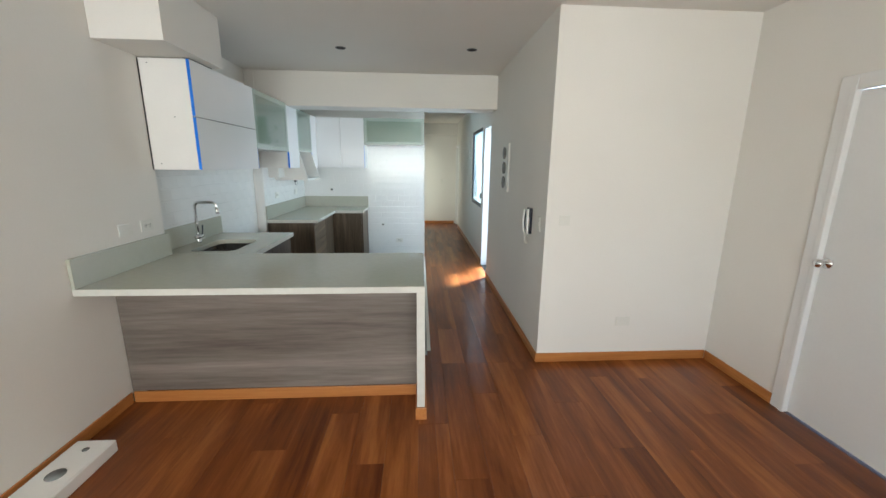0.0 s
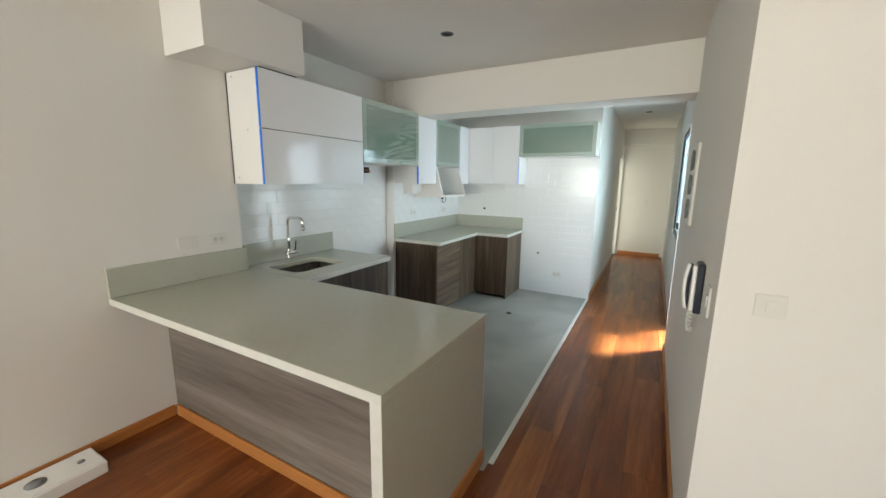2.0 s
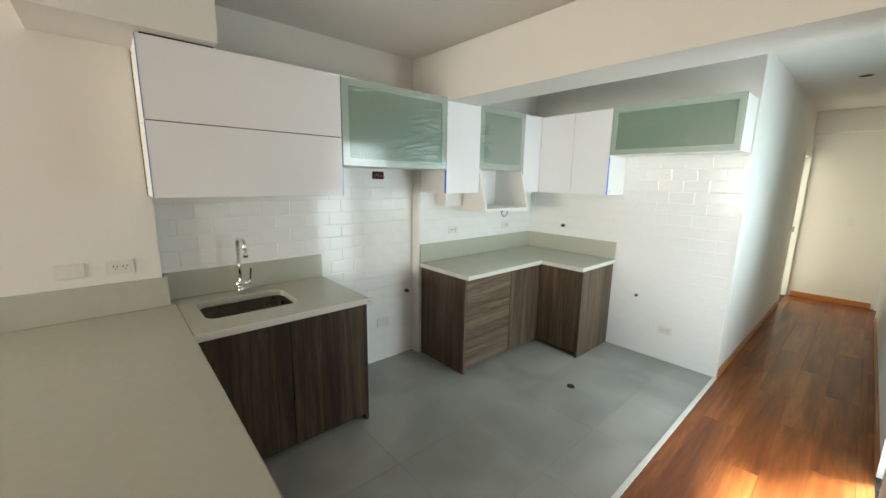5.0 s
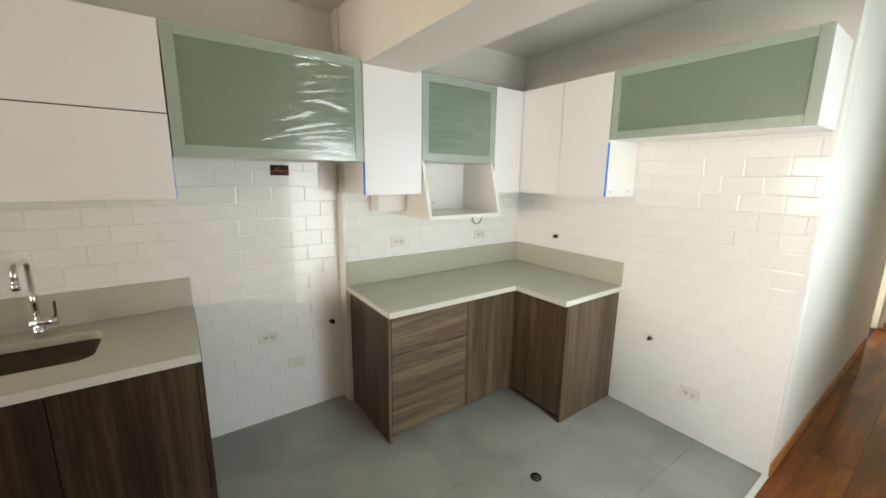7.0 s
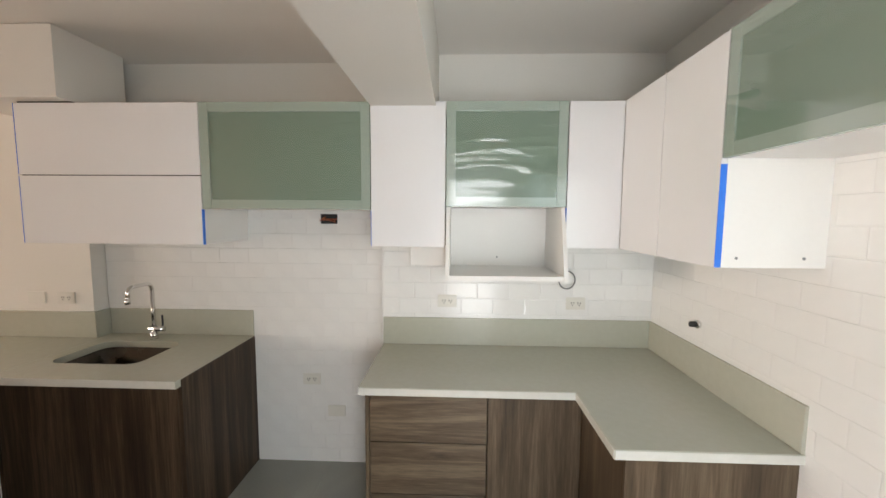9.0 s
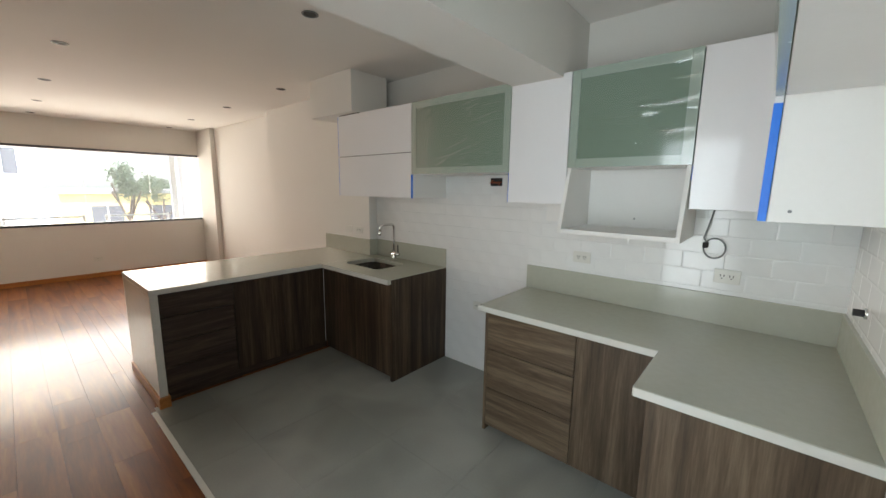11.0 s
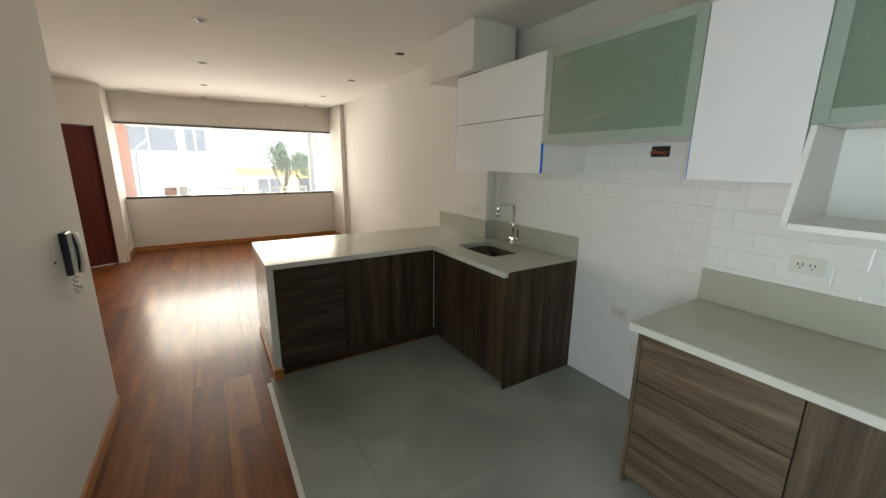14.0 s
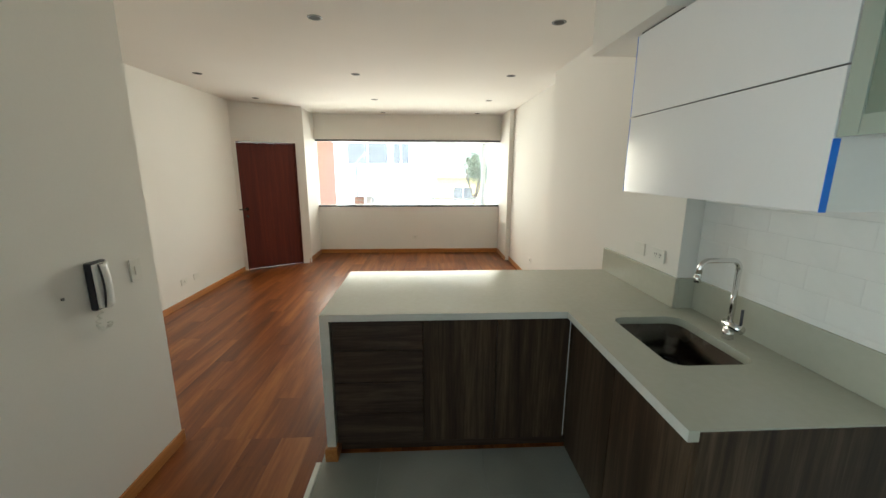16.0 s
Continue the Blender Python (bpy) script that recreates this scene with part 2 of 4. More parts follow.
M_BRICK = surface("brick", (0.36, 0.15, 0.09), (0.45, 0.21, 0.13), 5, 0.85, 0.3)


def clear_glass(name, tint, gloss=0.06, rough=0.0, share=1.0):
    m, nt, p = base_mat(name)
    nt.nodes.remove(p)
    out = nt.nodes["Material Output"]
    tr = node(nt, "ShaderNodeBsdfTransparent", Color=(*tint, 1))
    gl = node(nt, "ShaderNodeBsdfGlossy", Roughness=rough)
    fr = node(nt, "ShaderNodeFresnel", IOR=1.45)
    mx = nt.nodes.new("ShaderNodeMixShader")
    ad = nt.nodes.new("ShaderNodeMath")
    ad.operation = "MULTIPLY_ADD"
    ad.inputs[1].default_value, ad.inputs[2].default_value = share, gloss
    nt.links.new(fr.outputs[0], ad.inputs[0])
    nt.links.new(ad.outputs[0], mx.inputs[0])
    nt.links.new(tr.outputs[0], mx.inputs[1])
    nt.links.new(gl.outputs[0], mx.inputs[2])
    nt.links.new(mx.outputs[0], out.inputs["Surface"])
    return m


M_GLASS = clear_glass("window_glass", (0.97, 0.98, 0.975), 0.0)


def veiled(mat, tint, share):
    """Adds a light-scattering share to a glass, for obscured glass and for a glare veil."""
    nt = mat.node_tree
    out = nt.nodes["Material Output"].inputs["Surface"]
    clear = out.links[0].from_socket
    tl = node(nt, "ShaderNodeBsdfTranslucent", Color=(*tint, 1))
    hz = node(nt, "ShaderNodeMixShader", Fac=share)
    nt.links.new(clear, hz.inputs[1])
    nt.links.new(tl.outputs[0], hz.inputs[2])
    nt.links.new(hz.outputs[0], out)


M_HAZE = clear_glass("obscured_glass", (0.87, 0.94, 0.92), 0.0)
veiled(M_HAZE, (0.87, 0.94, 0.92), 0.6)
# Glare over the bright outside view, painted as a faint veil in the panes.
veiled(M_GLASS, (0.95, 0.95, 0.97), 0.014)
M_FILM = clear_glass("protective_film", (0.97, 0.97, 0.97), 0.055, 0.09, 0.2)


# ---- builders ----
def place_of(ob):
    v = Vector((0, 0, 0))
    while ob:
        v += ob.location
        ob = ob.parent
    return v


def box(bm, x0, x1, y0, y1, z0, z1, bev=0.0):
    r = bmesh.ops.create_cube(bm, size=1.0)
    vs = r["verts"]
    for v in vs:
        v.co = Vector(((x0 + x1) / 2 + v.co.x * abs(x1 - x0), (y0 + y1) / 2 + v.co.y * abs(y1 - y0), (z0 + z1) / 2 + v.co.z * abs(z1 - z0)))
    if bev:
        es = list({e for v in vs for e in v.link_edges})
        bmesh.ops.bevel(bm, geom=es, offset=bev, segments=2, affect="EDGES", profile=0.5)
    return bm


def cyl(bm, centre, r1, r2, h, axis="z", seg=24):
    rot = {"z": Matrix.Identity(4), "x": Matrix.Rotation(radians(90), 4, "Y"), "y": Matrix.Rotation(radians(-90), 4, "X")}[axis]
    bmesh.ops.create_cone(bm, cap_ends=True, segments=seg, radius1=r1, radius2=r2, depth=h, matrix=Matrix.Translation(centre) @ rot)
    return bm


def prism(bm, pts, z0, z1):
    """An upright prism over a plan outline."""
    lo = [bm.verts.new((x, y, z0)) for x, y in pts]
    hi = [bm.verts.new((x, y, z1)) for x, y in pts]
    n = len(pts)
    bm.faces.new(hi)
    bm.faces.new(lo[::-1])
    for i in range(n):
        bm.faces.new((lo[i], lo[(i + 1) % n], hi[(i + 1) % n], hi[i]))
    bmesh.ops.recalc_face_normals(bm, faces=bm.faces)
    return bm


def tube(bm, pts, r, seg=10):
    """A round tube along a line of points."""
    pts = [Vector(p) for p in pts]
    rings = []
    for i, p in enumerate(pts):
        d = (pts[min(i + 1, len(pts) - 1)] - pts[max(i - 1, 0)]).normalized()
        u = d.orthogonal().normalized() if not rings else (last - d * last.dot(d)).normalized()
        last = u
        w = d.cross(u)
        rings.append([bm.verts.new(p + r * (math.cos(a) * u + math.sin(a) * w)) for a in (2 * math.pi * k / seg for k in range(seg))])
    for a, b in zip(rings, rings[1:]):
        for k in range(seg):
            bm.faces.new((a[k], a[(k + 1) % seg], b[(k + 1) % seg], b[k]))
    bm.faces.new(rings[0][::-1])
    bm.faces.new(rings[-1])
    return bm


def arc(centre, r, a0, a1, n, plane="xz"):
    out = []
    for i in range(n + 1):
        a = radians(a0 + (a1 - a0) * i / n)
        c, s = r * math.cos(a), r * math.sin(a)
        out.append((centre[0] + (c if plane[0] == "x" else 0), centre[1] + (c if plane[0] == "y" else s if plane[1] == "y" else 0), centre[2] + (s if plane[1] == "z" else 0)))
    return out


def mesh_of(name, bm, material, smooth=False):
    me = bpy.data.meshes.new(name)
    bm.to_mesh(me)
    bm.free()
    me.materials.append(material)
    if smooth:
        for f in me.polygons:
            f.use_smooth = True
    return me


def part(name, bm, material, parent, label="", smooth=False):
    """One mesh, given in world metres, under a thing or under a part."""
    bmesh.ops.translate(bm, vec=-place_of(parent), verts=bm.verts)
    ob = new(name, mesh_of(name, bm, material, smooth))
    ob.parent = parent
    return tagged(ob, label) if label else ob


def thing(name, base, label, category, group="", kind=""):
    ob = new(name)
    ob.location = base
    ob.empty_display_size = 0.1
    return tagged(ob, label, category, group, kind)


def solid(name, bm, material, label, category, group="", kind="", smooth=False):
    """A thing or a piece of the setting in one mesh, with its origin at its base."""
    xs = [v.co for v in bm.verts]
    lo = Vector([min(c[k] for c in xs) for k in range(3)])
    hi = Vector([max(c[k] for c in xs) for k in range(3)])
    base = Vector(((lo.x + hi.x) / 2, (lo.y + hi.y) / 2, lo.z))
    bmesh.ops.translate(bm, vec=-base, verts=bm.verts)
    ob = new(name, mesh_of(name, bm, material, smooth))
    ob.location = base
    return tagged(ob, label, category, group, kind)


def B(*a, **k):
    return box(bmesh.new(), *a, **k)


def wall(name, boxes, material=None, label="off-white painted plaster wall", category="wall"):
    bm = bmesh.new()
    for b in boxes:
        box(bm, *b)
    return solid(name, bm, material or M_WALL, label, category, kind="structure")


# ---- plan ----
H = 2.70          # ceiling
XW, XR = -1.866, -1.975   # west wall, recessed tiled wall
XL = -2.03        # west wall of the sitting end
XE = 2.56         # east wall
XH0, XH1, XH2 = 0.188, 1.078, 1.122   # hall west face, hall east face, hall east face past the side door
YN = 2.71         # north wall of the living room
YB, YE = 6.50, 10.45   # kitchen back wall, hall end
YS = -2.75        # window wall
Y_STEP = 0.55

ground_slab = solid("floor", B(-2.3, 2.8, -2.95, 10.6, -0.20, -0.012), M_SUB, "concrete slab under the laid floors", "floor", kind="structure")
solid("ceiling", prism(bmesh.new(), [(-2.3, -2.95), (2.8, -2.95), (2.8, 2.832), (1.245, 2.832), (1.245, 10.6), (-2.3, 10.6)], H, H + 0.15), M_CEIL, "flat white painted ceiling", "ceiling", kind="structure")

wall("wall_west_1", [(-2.25, XW, Y_STEP, 2.86, -0.01, H)])
wall("wall_west_2", [(-2.25, XL, -2.0, Y_STEP - 0.003, -0.01, H)])
wall("wall_bay_west", [(-2.25, -1.95, YS - 0.15, -2.003, -0.01, H)])
wall_sink = wall("wall_sink", [(-2.25, XR, 2.863, 4.797, -0.01, H)], label="wall behind the sink, tiled below and painted above")
wall_corner = wall("wall_corner", [(-2.25, XW, 4.80, 6.62, -0.01, H)], label="wall behind the corner counter, tiled in white")
wall_back = wall("wall_back", [(XW + 0.003, XH0, YB, 6.62, -0.01, H)], label="kitchen end wall tiled in white")
wall("wall_hall_west", [(0.06, XH0, 6.623, 9.65, -0.01, H), (0.06, XH0, 9.65, 10.40, 2.08, H), (0.06, XH0, 10.40, YE, -0.01, H)], label="cream painted hall wall with a doorway")
wall("wall_hall_end", [(0.06, 1.25, YE + 0.003, 10.6, -0.01, H)], label="cream painted wall at the end of the hall")
wall("wall_north", [(XH1, 1.24, YN, 5.15, -0.01, H), (1.24, XE, YN, YN + 0.12, -0.01, H)], label="off-white painted corner wall with intercom and panel")
wall("wall_hall_east_2", [(XH2, 1.24, 5.153, 5.88, 2.20, H), (XH2, 1.24, 5.88, 6.10, -0.01, H), (XH2, 1.24, 6.10, 7.30, -0.01, 0.92), (XH2, 1.24, 6.10, 7.30, 2.22, H), (XH2, 1.24, 7.30, 9.70, -0.01, H), (XH2, 1.24, 9.70, 10.40, 2.08, H), (XH2, 1.24, 10.40, YE, -0.01, H)], label="cream painted hall wall with a side door, a window and a doorway")
wall("wall_east", [(XE, 2.70, 2.02, YN + 0.12, -0.01, H), (XE, 2.70, 1.12, 2.02, 2.09, H), (XE, 2.70, -1.385, 1.12, -0.01, H)], label="off-white painted wall with a door opening")
wall("wall_bay_east", [(1.66, 1.80, YS - 0.15, -1.96, -0.01, H)])
wall("wall_window", [(-1.947, 1.657, YS - 0.15, YS, -0.01, 0.935), (-1.947, 1.657, YS - 0.15, YS, 2.235, H)], label="painted window wall with low parapet and header")
# slanted wall that holds the entrance door
A0, A1 = Vector((XE + 0.02, -1.41, 0)), Vector((1.665, -1.945, 0))
along = (A1 - A0).normalized()
outw = Vector((-along.y, along.x, 0))
if outw.y > 0:
    outw = -outw


def slant(s0, s1, d0, d1):
    pts = [A0 + along * s + outw * d for s, d in ((s0, d0), (s1, d0), (s1, d1), (s0, d1))]
    return [(q.x, q.y) for q in pts]


LS = (A1 - A0).length
bm = bmesh.new()
prism(bm, slant(-0.10, 0.065, 0, 0.14), -0.01, H)
prism(bm, slant(0.965, LS + 0.05, 0, 0.14), -0.01, H)
prism(bm, slant(0.065, 0.965, 0, 0.14), 2.10, H)
solid("wall_entrance", bm, M_WALL, "slanted painted wall around the entrance door", "wall", kind="structure")

wall("beam", [(XW + 0.002, XH1, 4.806, 5.15, 2.30, H - 0.004)], label="painted ceiling beam between kitchen and living room", category="beam")
wall("header_hall", [(XH0 + 0.003, XH2 - 0.003, 10.28, YE, 2.40, H - 0.004)], label="painted header at the end of the hall", category="beam")
wall("soffit", [(XW + 0.003, -1.442, 2.465, 3.17, 2.331, H - 0.004)], label="painted boxed duct under the ceiling", category="soffit")

# closing walls of the rooms behind doorways
wall("closet_west", [(-0.9, 0.05, 9.60, 10.45, H, H + 0.05), (-0.95, -0.90, 9.55, 10.5, -0.01, H), (-0.9, 0.055, 9.55, 9.60, -0.01, H), (-0.9, 0.055, 10.45, 10.5, -0.01, H)], label="plain walls of a room behind the hall doorway")
wall("yard_walls", [(2.75, 2.85, 2.9, 8.0, -0.01, 2.9), (1.25, 2.85, 2.84, 2.95, -0.01, 2.9), (1.25, 2.85, 8.0, 8.1, -0.01, 2.9)], M_WHITE_EXT, "white rendered walls of the laundry yard")
solid("yard_floor", B(1.245, 2.85, 2.9, 8.1, -0.16, -0.012), M_CONC, "grey concrete floor of the laundry yard", "floor", kind="structure")


def skirting(name, runs):
    bm = bmesh.new()
    for r in runs:
        box(bm, *r, 0.0, 0.078, bev=0.004)
    horizontal = abs(runs[0][1] - runs[0][0]) > abs(runs[0][3] - runs[0][2])
    return solid(name, bm, M_SKIRT if horizontal else M_SKIRT_Y, "orange-brown wooden baseboard", "baseboard", kind="structure")


S = 0.013
skirting("baseboard_west_1", [(XW, XW + S, Y_STEP, 2.283)])
skirting("baseboard_west_2", [(XL, XL + S, -1.998, Y_STEP - 0.004)])
skirting("baseboard_bay_west", [(-1.95, -1.95 + S, YS + S, -2.0)])
skirting("baseboard_window", [(-1.945, 1.655, YS, YS + S)])
skirting("baseboard_bay_east", [(1.66 - S, 1.66, YS + S, -1.95)])
skirting("baseboard_north", [(XH1 - S, XE - S, YN - S, YN)])
skirting("baseboard_hall_1", [(XH1 - S, XH1, YN + 0.001, 5.15)])
skirting("baseboard_east", [(XE - S, XE, 2.067, YN - S), (XE - S, XE, -1.385, 1.073)])
skirting("baseboard_hall_2", [(XH2 - S, XH2, 5.885, 9.66)])
skirting("baseboard_hall_west", [(XH0, XH0 + S, YB + 0.005, 9.61)])
skirting("baseboard_hall_end", [(XH0 + 0.05, XH2 - 0.05, YE - S, YE)])


# ---- doors and windows ----
def lever(parent, x, y, z, nx, ny, side):
    """Round rose and lever on a door face; (nx, ny) points out of the face, side along it."""
    tx, ty = -ny * side, nx * side
    ax = "x" if abs(nx) > 0.9 else "y"
    if max(abs(nx), abs(ny)) > 0.99:
        rose = cyl(bmesh.new(), (x + nx * 0.006, y + ny * 0.006, z), 0.026, 0.024, 0.012, ax)
    else:
        rose = bmesh.new()
        bmesh.ops.create_cone(rose, cap_ends=True, segments=24, radius1=0.026, radius2=0.024, depth=0.012, matrix=Matrix.Translation((x + nx * 0.006, y + ny * 0.006, z)) @ Vector((nx, ny, 0)).to_track_quat("Z", "Y").to_matrix().to_4x4())
    h = part("door_handle", rose, M_STEEL, parent, "satin steel lever handle", True)
    pts = [(x + nx * 0.01, y + ny * 0.01, z), (x + nx * 0.045, y + ny * 0.045, z), (x + nx * 0.055 + tx * 0.012, y + ny * 0.055 + ty * 0.012, z), (x + nx * 0.055 + tx * 0.12, y + ny * 0.055 + ty * 0.12, z)]
    part("lever", tube(bmesh.new(), pts, 0.009), M_STEEL, h, "", True)
    return h


# white door in the east wall
d = thing("door_1", (XE, 1.58, 0), "closed white painted door with white casing", "door", kind="structure")
leaf = part("door_leaf", B(XE + 0.02, XE + 0.06, 1.165, 1.972, 0.008, 2.045, bev=0.003), M_DOOR_WHITE, d)
for y0, y1, z1 in ((1.973, 2.065, 2.13), (1.075, 1.164, 2.13)):
    part("casing", B(XE - 0.012, XE + 0.03, y0, y1, 0, z1, bev=0.004), M_DOOR_WHITE, d)
    part("stop", B(XE - 0.018, XE - 0.0125, (y0 if y0 > 1.5 else y1 - 0.03), (y0 + 0.03 if y0 > 1.5 else y1), 0, z1 - 0.06, bev=0.002), M_DOOR_WHITE, d)
part("casing", B(XE - 0.012, XE + 0.03, 1.165, 1.972, 2.048, 2.13, bev=0.004), M_DOOR_WHITE, d)
knob_base = part("door_knob", cyl(bmesh.new(), (XE + 0.014, 1.935, 1.05), 0.033, 0.031, 0.012, "x", 28), M_CHROME, leaf, "chrome door knob", True)
bm = cyl(bmesh.new(), (XE - 0.012, 1.935, 1.05), 0.012, 0.012, 0.042, "x", 20)
knob = bmesh.ops.create_uvsphere(bm, u_segments=24, v_segments=14, radius=0.028, matrix=Matrix.Translation((XE - 0.045, 1.935, 1.05)) @ Matrix.Diagonal((0.8, 1, 1, 1)))
part("knob", bm, M_CHROME, knob_base, "", True)
# entrance door
d = thing("door_2", A0 + along * 0.5, "closed red-brown veneered entrance door with steel handle", "door", kind="structure")
leaf = part("door_leaf", prism(bmesh.new(), slant(0.075, 0.955, 0.05, 0.09), 0.006, 2.085), M_DOOR_RED, d)
for s0, s1, z0, z1 in ((0.066, 0.085, 0, 2.098), (0.945, 0.964, 0, 2.098), (0.085, 0.945, 2.086, 2.098)):
    part("door_frame", prism(bmesh.new(), slant(s0, s1, 0.012, 0.049), z0, z1), M_DOOR_RED, d)
hp = A0 + along * 0.14 + outw * 0.05
lever(leaf, hp.x, hp.y, 1.02, -outw.x, -outw.y, -1)
lock = A0 + along * 0.14 + outw * 0.045
bm = bmesh.new()
bmesh.ops.create_cone(bm, cap_ends=True, segments=20, radius1=0.022, radius2=0.02, depth=0.016, matrix=Matrix.Translation((lock.x, lock.y, 0.90)) @ (-outw).to_track_quat("Z", "Y").to_matrix().to_4x4())
part("lock", bm, M_STEEL, leaf, "round steel lock", True)
# hall doors
d = thing("door_3", (XH0, 10.02, 0), "white hall door standing open in its white casing", "door", kind="structure")
for y0, y1 in ((9.61, 9.66), (10.39, 10.44)):
    part("casing", B(XH0 - 0.12, XH0 + 0.014, y0, y1, 0, 2.13, bev=0.003), M_DOOR_WHITE, d)
part("casing", B(XH0 - 0.12, XH0 + 0.014, 9.661, 10.389, 2.075, 2.13, bev=0.003), M_DOOR_WHITE, d)
part("door_leaf", B(XH0 - 0.86, XH0 - 0.13, 10.395, 10.435, 0.01, 2.07, bev=0.003), M_DOOR_WHITE, d)
part("strike_plate", B(XH0 - 0.06, XH0 - 0.03, 10.386, 10.3895, 0.98, 1.06), M_GREYP, d, "small dark strike plate")
d = thing("door_4", (XH2, 10.05, 0), "white hall door closed in its white casing", "door", kind="structure")
for y0, y1 in ((9.66, 9.71), (10.39, 10.44)):
    part("casing", B(XH2 - 0.014, XH2 + 0.12, y0, y1, 0, 2.13, bev=0.003), M_DOOR_WHITE, d)
part("casing", B(XH2 - 0.014, XH2 + 0.12, 9.711, 10.389, 2.075, 2.13, bev=0.003), M_DOOR_WHITE, d)
part("door_leaf", B(XH2 + 0.035, XH2 + 0.075, 9.712, 10.388, 0.01, 2.07, bev=0.003), M_DOOR_WHITE, d)
# side opening to the yard
d = thing("door_5", (XH2, 5.51, 0), "open side doorway with white jambs and dark aluminium edge", "door", kind="structure")
part("jamb", B(XH1 + 0.004, 1.25, 5.153, 5.175, 0, 2.19), M_BLACK, d, "dark aluminium jamb")
part("jamb", B(XH2 - 0.008, 1.25, 5.855, 5.878, 0, 2.19), M_DOOR_WHITE, d, "white painted jamb")
part("jamb", B(XH2 - 0.004, 1.25, 5.176, 5.854, 2.165, 2.195), M_DOOR_WHITE, d)
part("threshold", B(XH2 - 0.01, 1.25, 5.176, 5.854, -0.006, 0.006), M_STEEL, d)
# hall window
w = thing("window_2", (XH2, 6.7, 0.92), "hall window with black aluminium sash in a white reveal", "window", kind="structure")
for b in ((6.10, 6.15, 0.92, 2.22), (7.25, 7.30, 0.92, 2.22), (6.15, 7.25, 0.92, 0.98), (6.15, 7.25, 2.17, 2.22)):
    part("window_frame", B(XH2 + 0.01, XH2 + 0.06, *b), M_BLACK, w)
pane = part("pane", B(XH2 + 0.032, XH2 + 0.038, 6.15, 7.25, 0.98, 2.17), M_HAZE, w, "pale obscured glass")
pane.visible_shadow = False
hnd = part("handle", B(XH2 - 0.02, XH2 + 0.01, 6.115, 6.14, 1.08, 1.16, bev=0.004), M_BLACK, w, "black sash handle")

# living room window of frameless sliding panes
w = thing("window_1", (-0.145, YS, 0.935), "wide frameless glass window with black top and bottom rails", "window", kind="structure")
part("rail_bottom", B(-1.945, 1.655, YS - 0.09, YS - 0.01, 0.936, 0.972, bev=0.003), M_BLACK, w)
part("rail_top", B(-1.945, 1.655, YS - 0.09, YS - 0.01, 2.198, 2.234, bev=0.003), M_BLACK, w)
EDGES = (-1.94, -1.12, -0.20, 0.72, 1.65)
for i, (a, b) in enumerate(zip(EDGES, EDGES[1:])):
    yy = YS - 0.04 - 0.012 * (i % 2)
    g = part("pane", B(a + 0.002, b - 0.002, yy - 0.004, yy, 0.973, 2.197), M_GLASS, w)
    g.visible_shadow = False
    if i:
        e = part("glass_edge", B(a - 0.004, a + 0.001, yy - 0.005, yy + 0.001, 0.973, 2.197), M_ALU, w, "greenish polished glass edge")
        e.visible_shadow = False
# ---- kitchen floor edge strip ----
solid("threshold_strip", B(0.165, 0.195, 2.932, YB - 0.002, -0.008, 0.006, bev=0.003), M_PLASTIC, "pale metal strip between tile and wood floor", "trim", kind="structure")


# ---- peninsula ----
t = thing("peninsula_worktop", (-0.86, 2.465, 0.86), "beige-grey quartz peninsula worktop with a waterfall end", "worktop")
part("slab", B(XW + 0.002, 0.13, 2.02, 2.91, 0.86, 0.90, bev=0.003), M_QUARTZ, t)
part("waterfall_panel", B(0.08, 0.13, 2.02, 2.91, 0.085, 0.859, bev=0.003), M_QUARTZ, t)
part("upstand", box(B(XW + 0.001, XW + 0.021, 2.02, 2.885, 0.901, 1.075, bev=0.002), XR + 0.001, XW, 2.866, 2.885, 0.901, 1.075), M_QUARTZ, t)
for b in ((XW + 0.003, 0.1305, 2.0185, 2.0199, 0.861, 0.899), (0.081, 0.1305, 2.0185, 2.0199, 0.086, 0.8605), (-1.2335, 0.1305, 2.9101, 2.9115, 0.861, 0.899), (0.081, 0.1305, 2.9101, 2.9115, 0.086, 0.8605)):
    part("edge", B(*b), M_LIT_EDGE, t, "quartz edge strip with light put into its paler colour")
pen = thing("peninsula_cabinet", (-0.9, 2.59, 0), "peninsula base cabinet with grey wood-grain back panel", "cabinet")
part("body", B(XW + 0.004, 0.079, 2.32, 2.868, 0.085, 0.858), M_BROWN_V_SHADED, pen)
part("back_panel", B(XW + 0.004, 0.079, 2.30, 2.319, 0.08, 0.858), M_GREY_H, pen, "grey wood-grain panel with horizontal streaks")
part("plinth", B(-1.31, 0.079, 2.34, 2.83, 0.001, 0.084), M_BROWN_HX_SHADED, pen)
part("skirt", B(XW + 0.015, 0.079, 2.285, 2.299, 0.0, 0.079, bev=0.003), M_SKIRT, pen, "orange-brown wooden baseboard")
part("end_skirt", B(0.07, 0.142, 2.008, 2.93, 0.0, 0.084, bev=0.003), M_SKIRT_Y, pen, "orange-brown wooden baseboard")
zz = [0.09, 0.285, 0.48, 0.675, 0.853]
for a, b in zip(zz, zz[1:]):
    part("drawer_front", B(-0.428, 0.074, 2.869, 2.888, a + 0.002, b - 0.002, bev=0.002), M_BROWN_HX_SHADED, pen)
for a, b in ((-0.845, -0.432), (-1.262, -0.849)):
    part("cabinet_door", B(a, b, 2.869, 2.888, 0.092, 0.851, bev=0.002), M_BROWN_V_SHADED, pen)

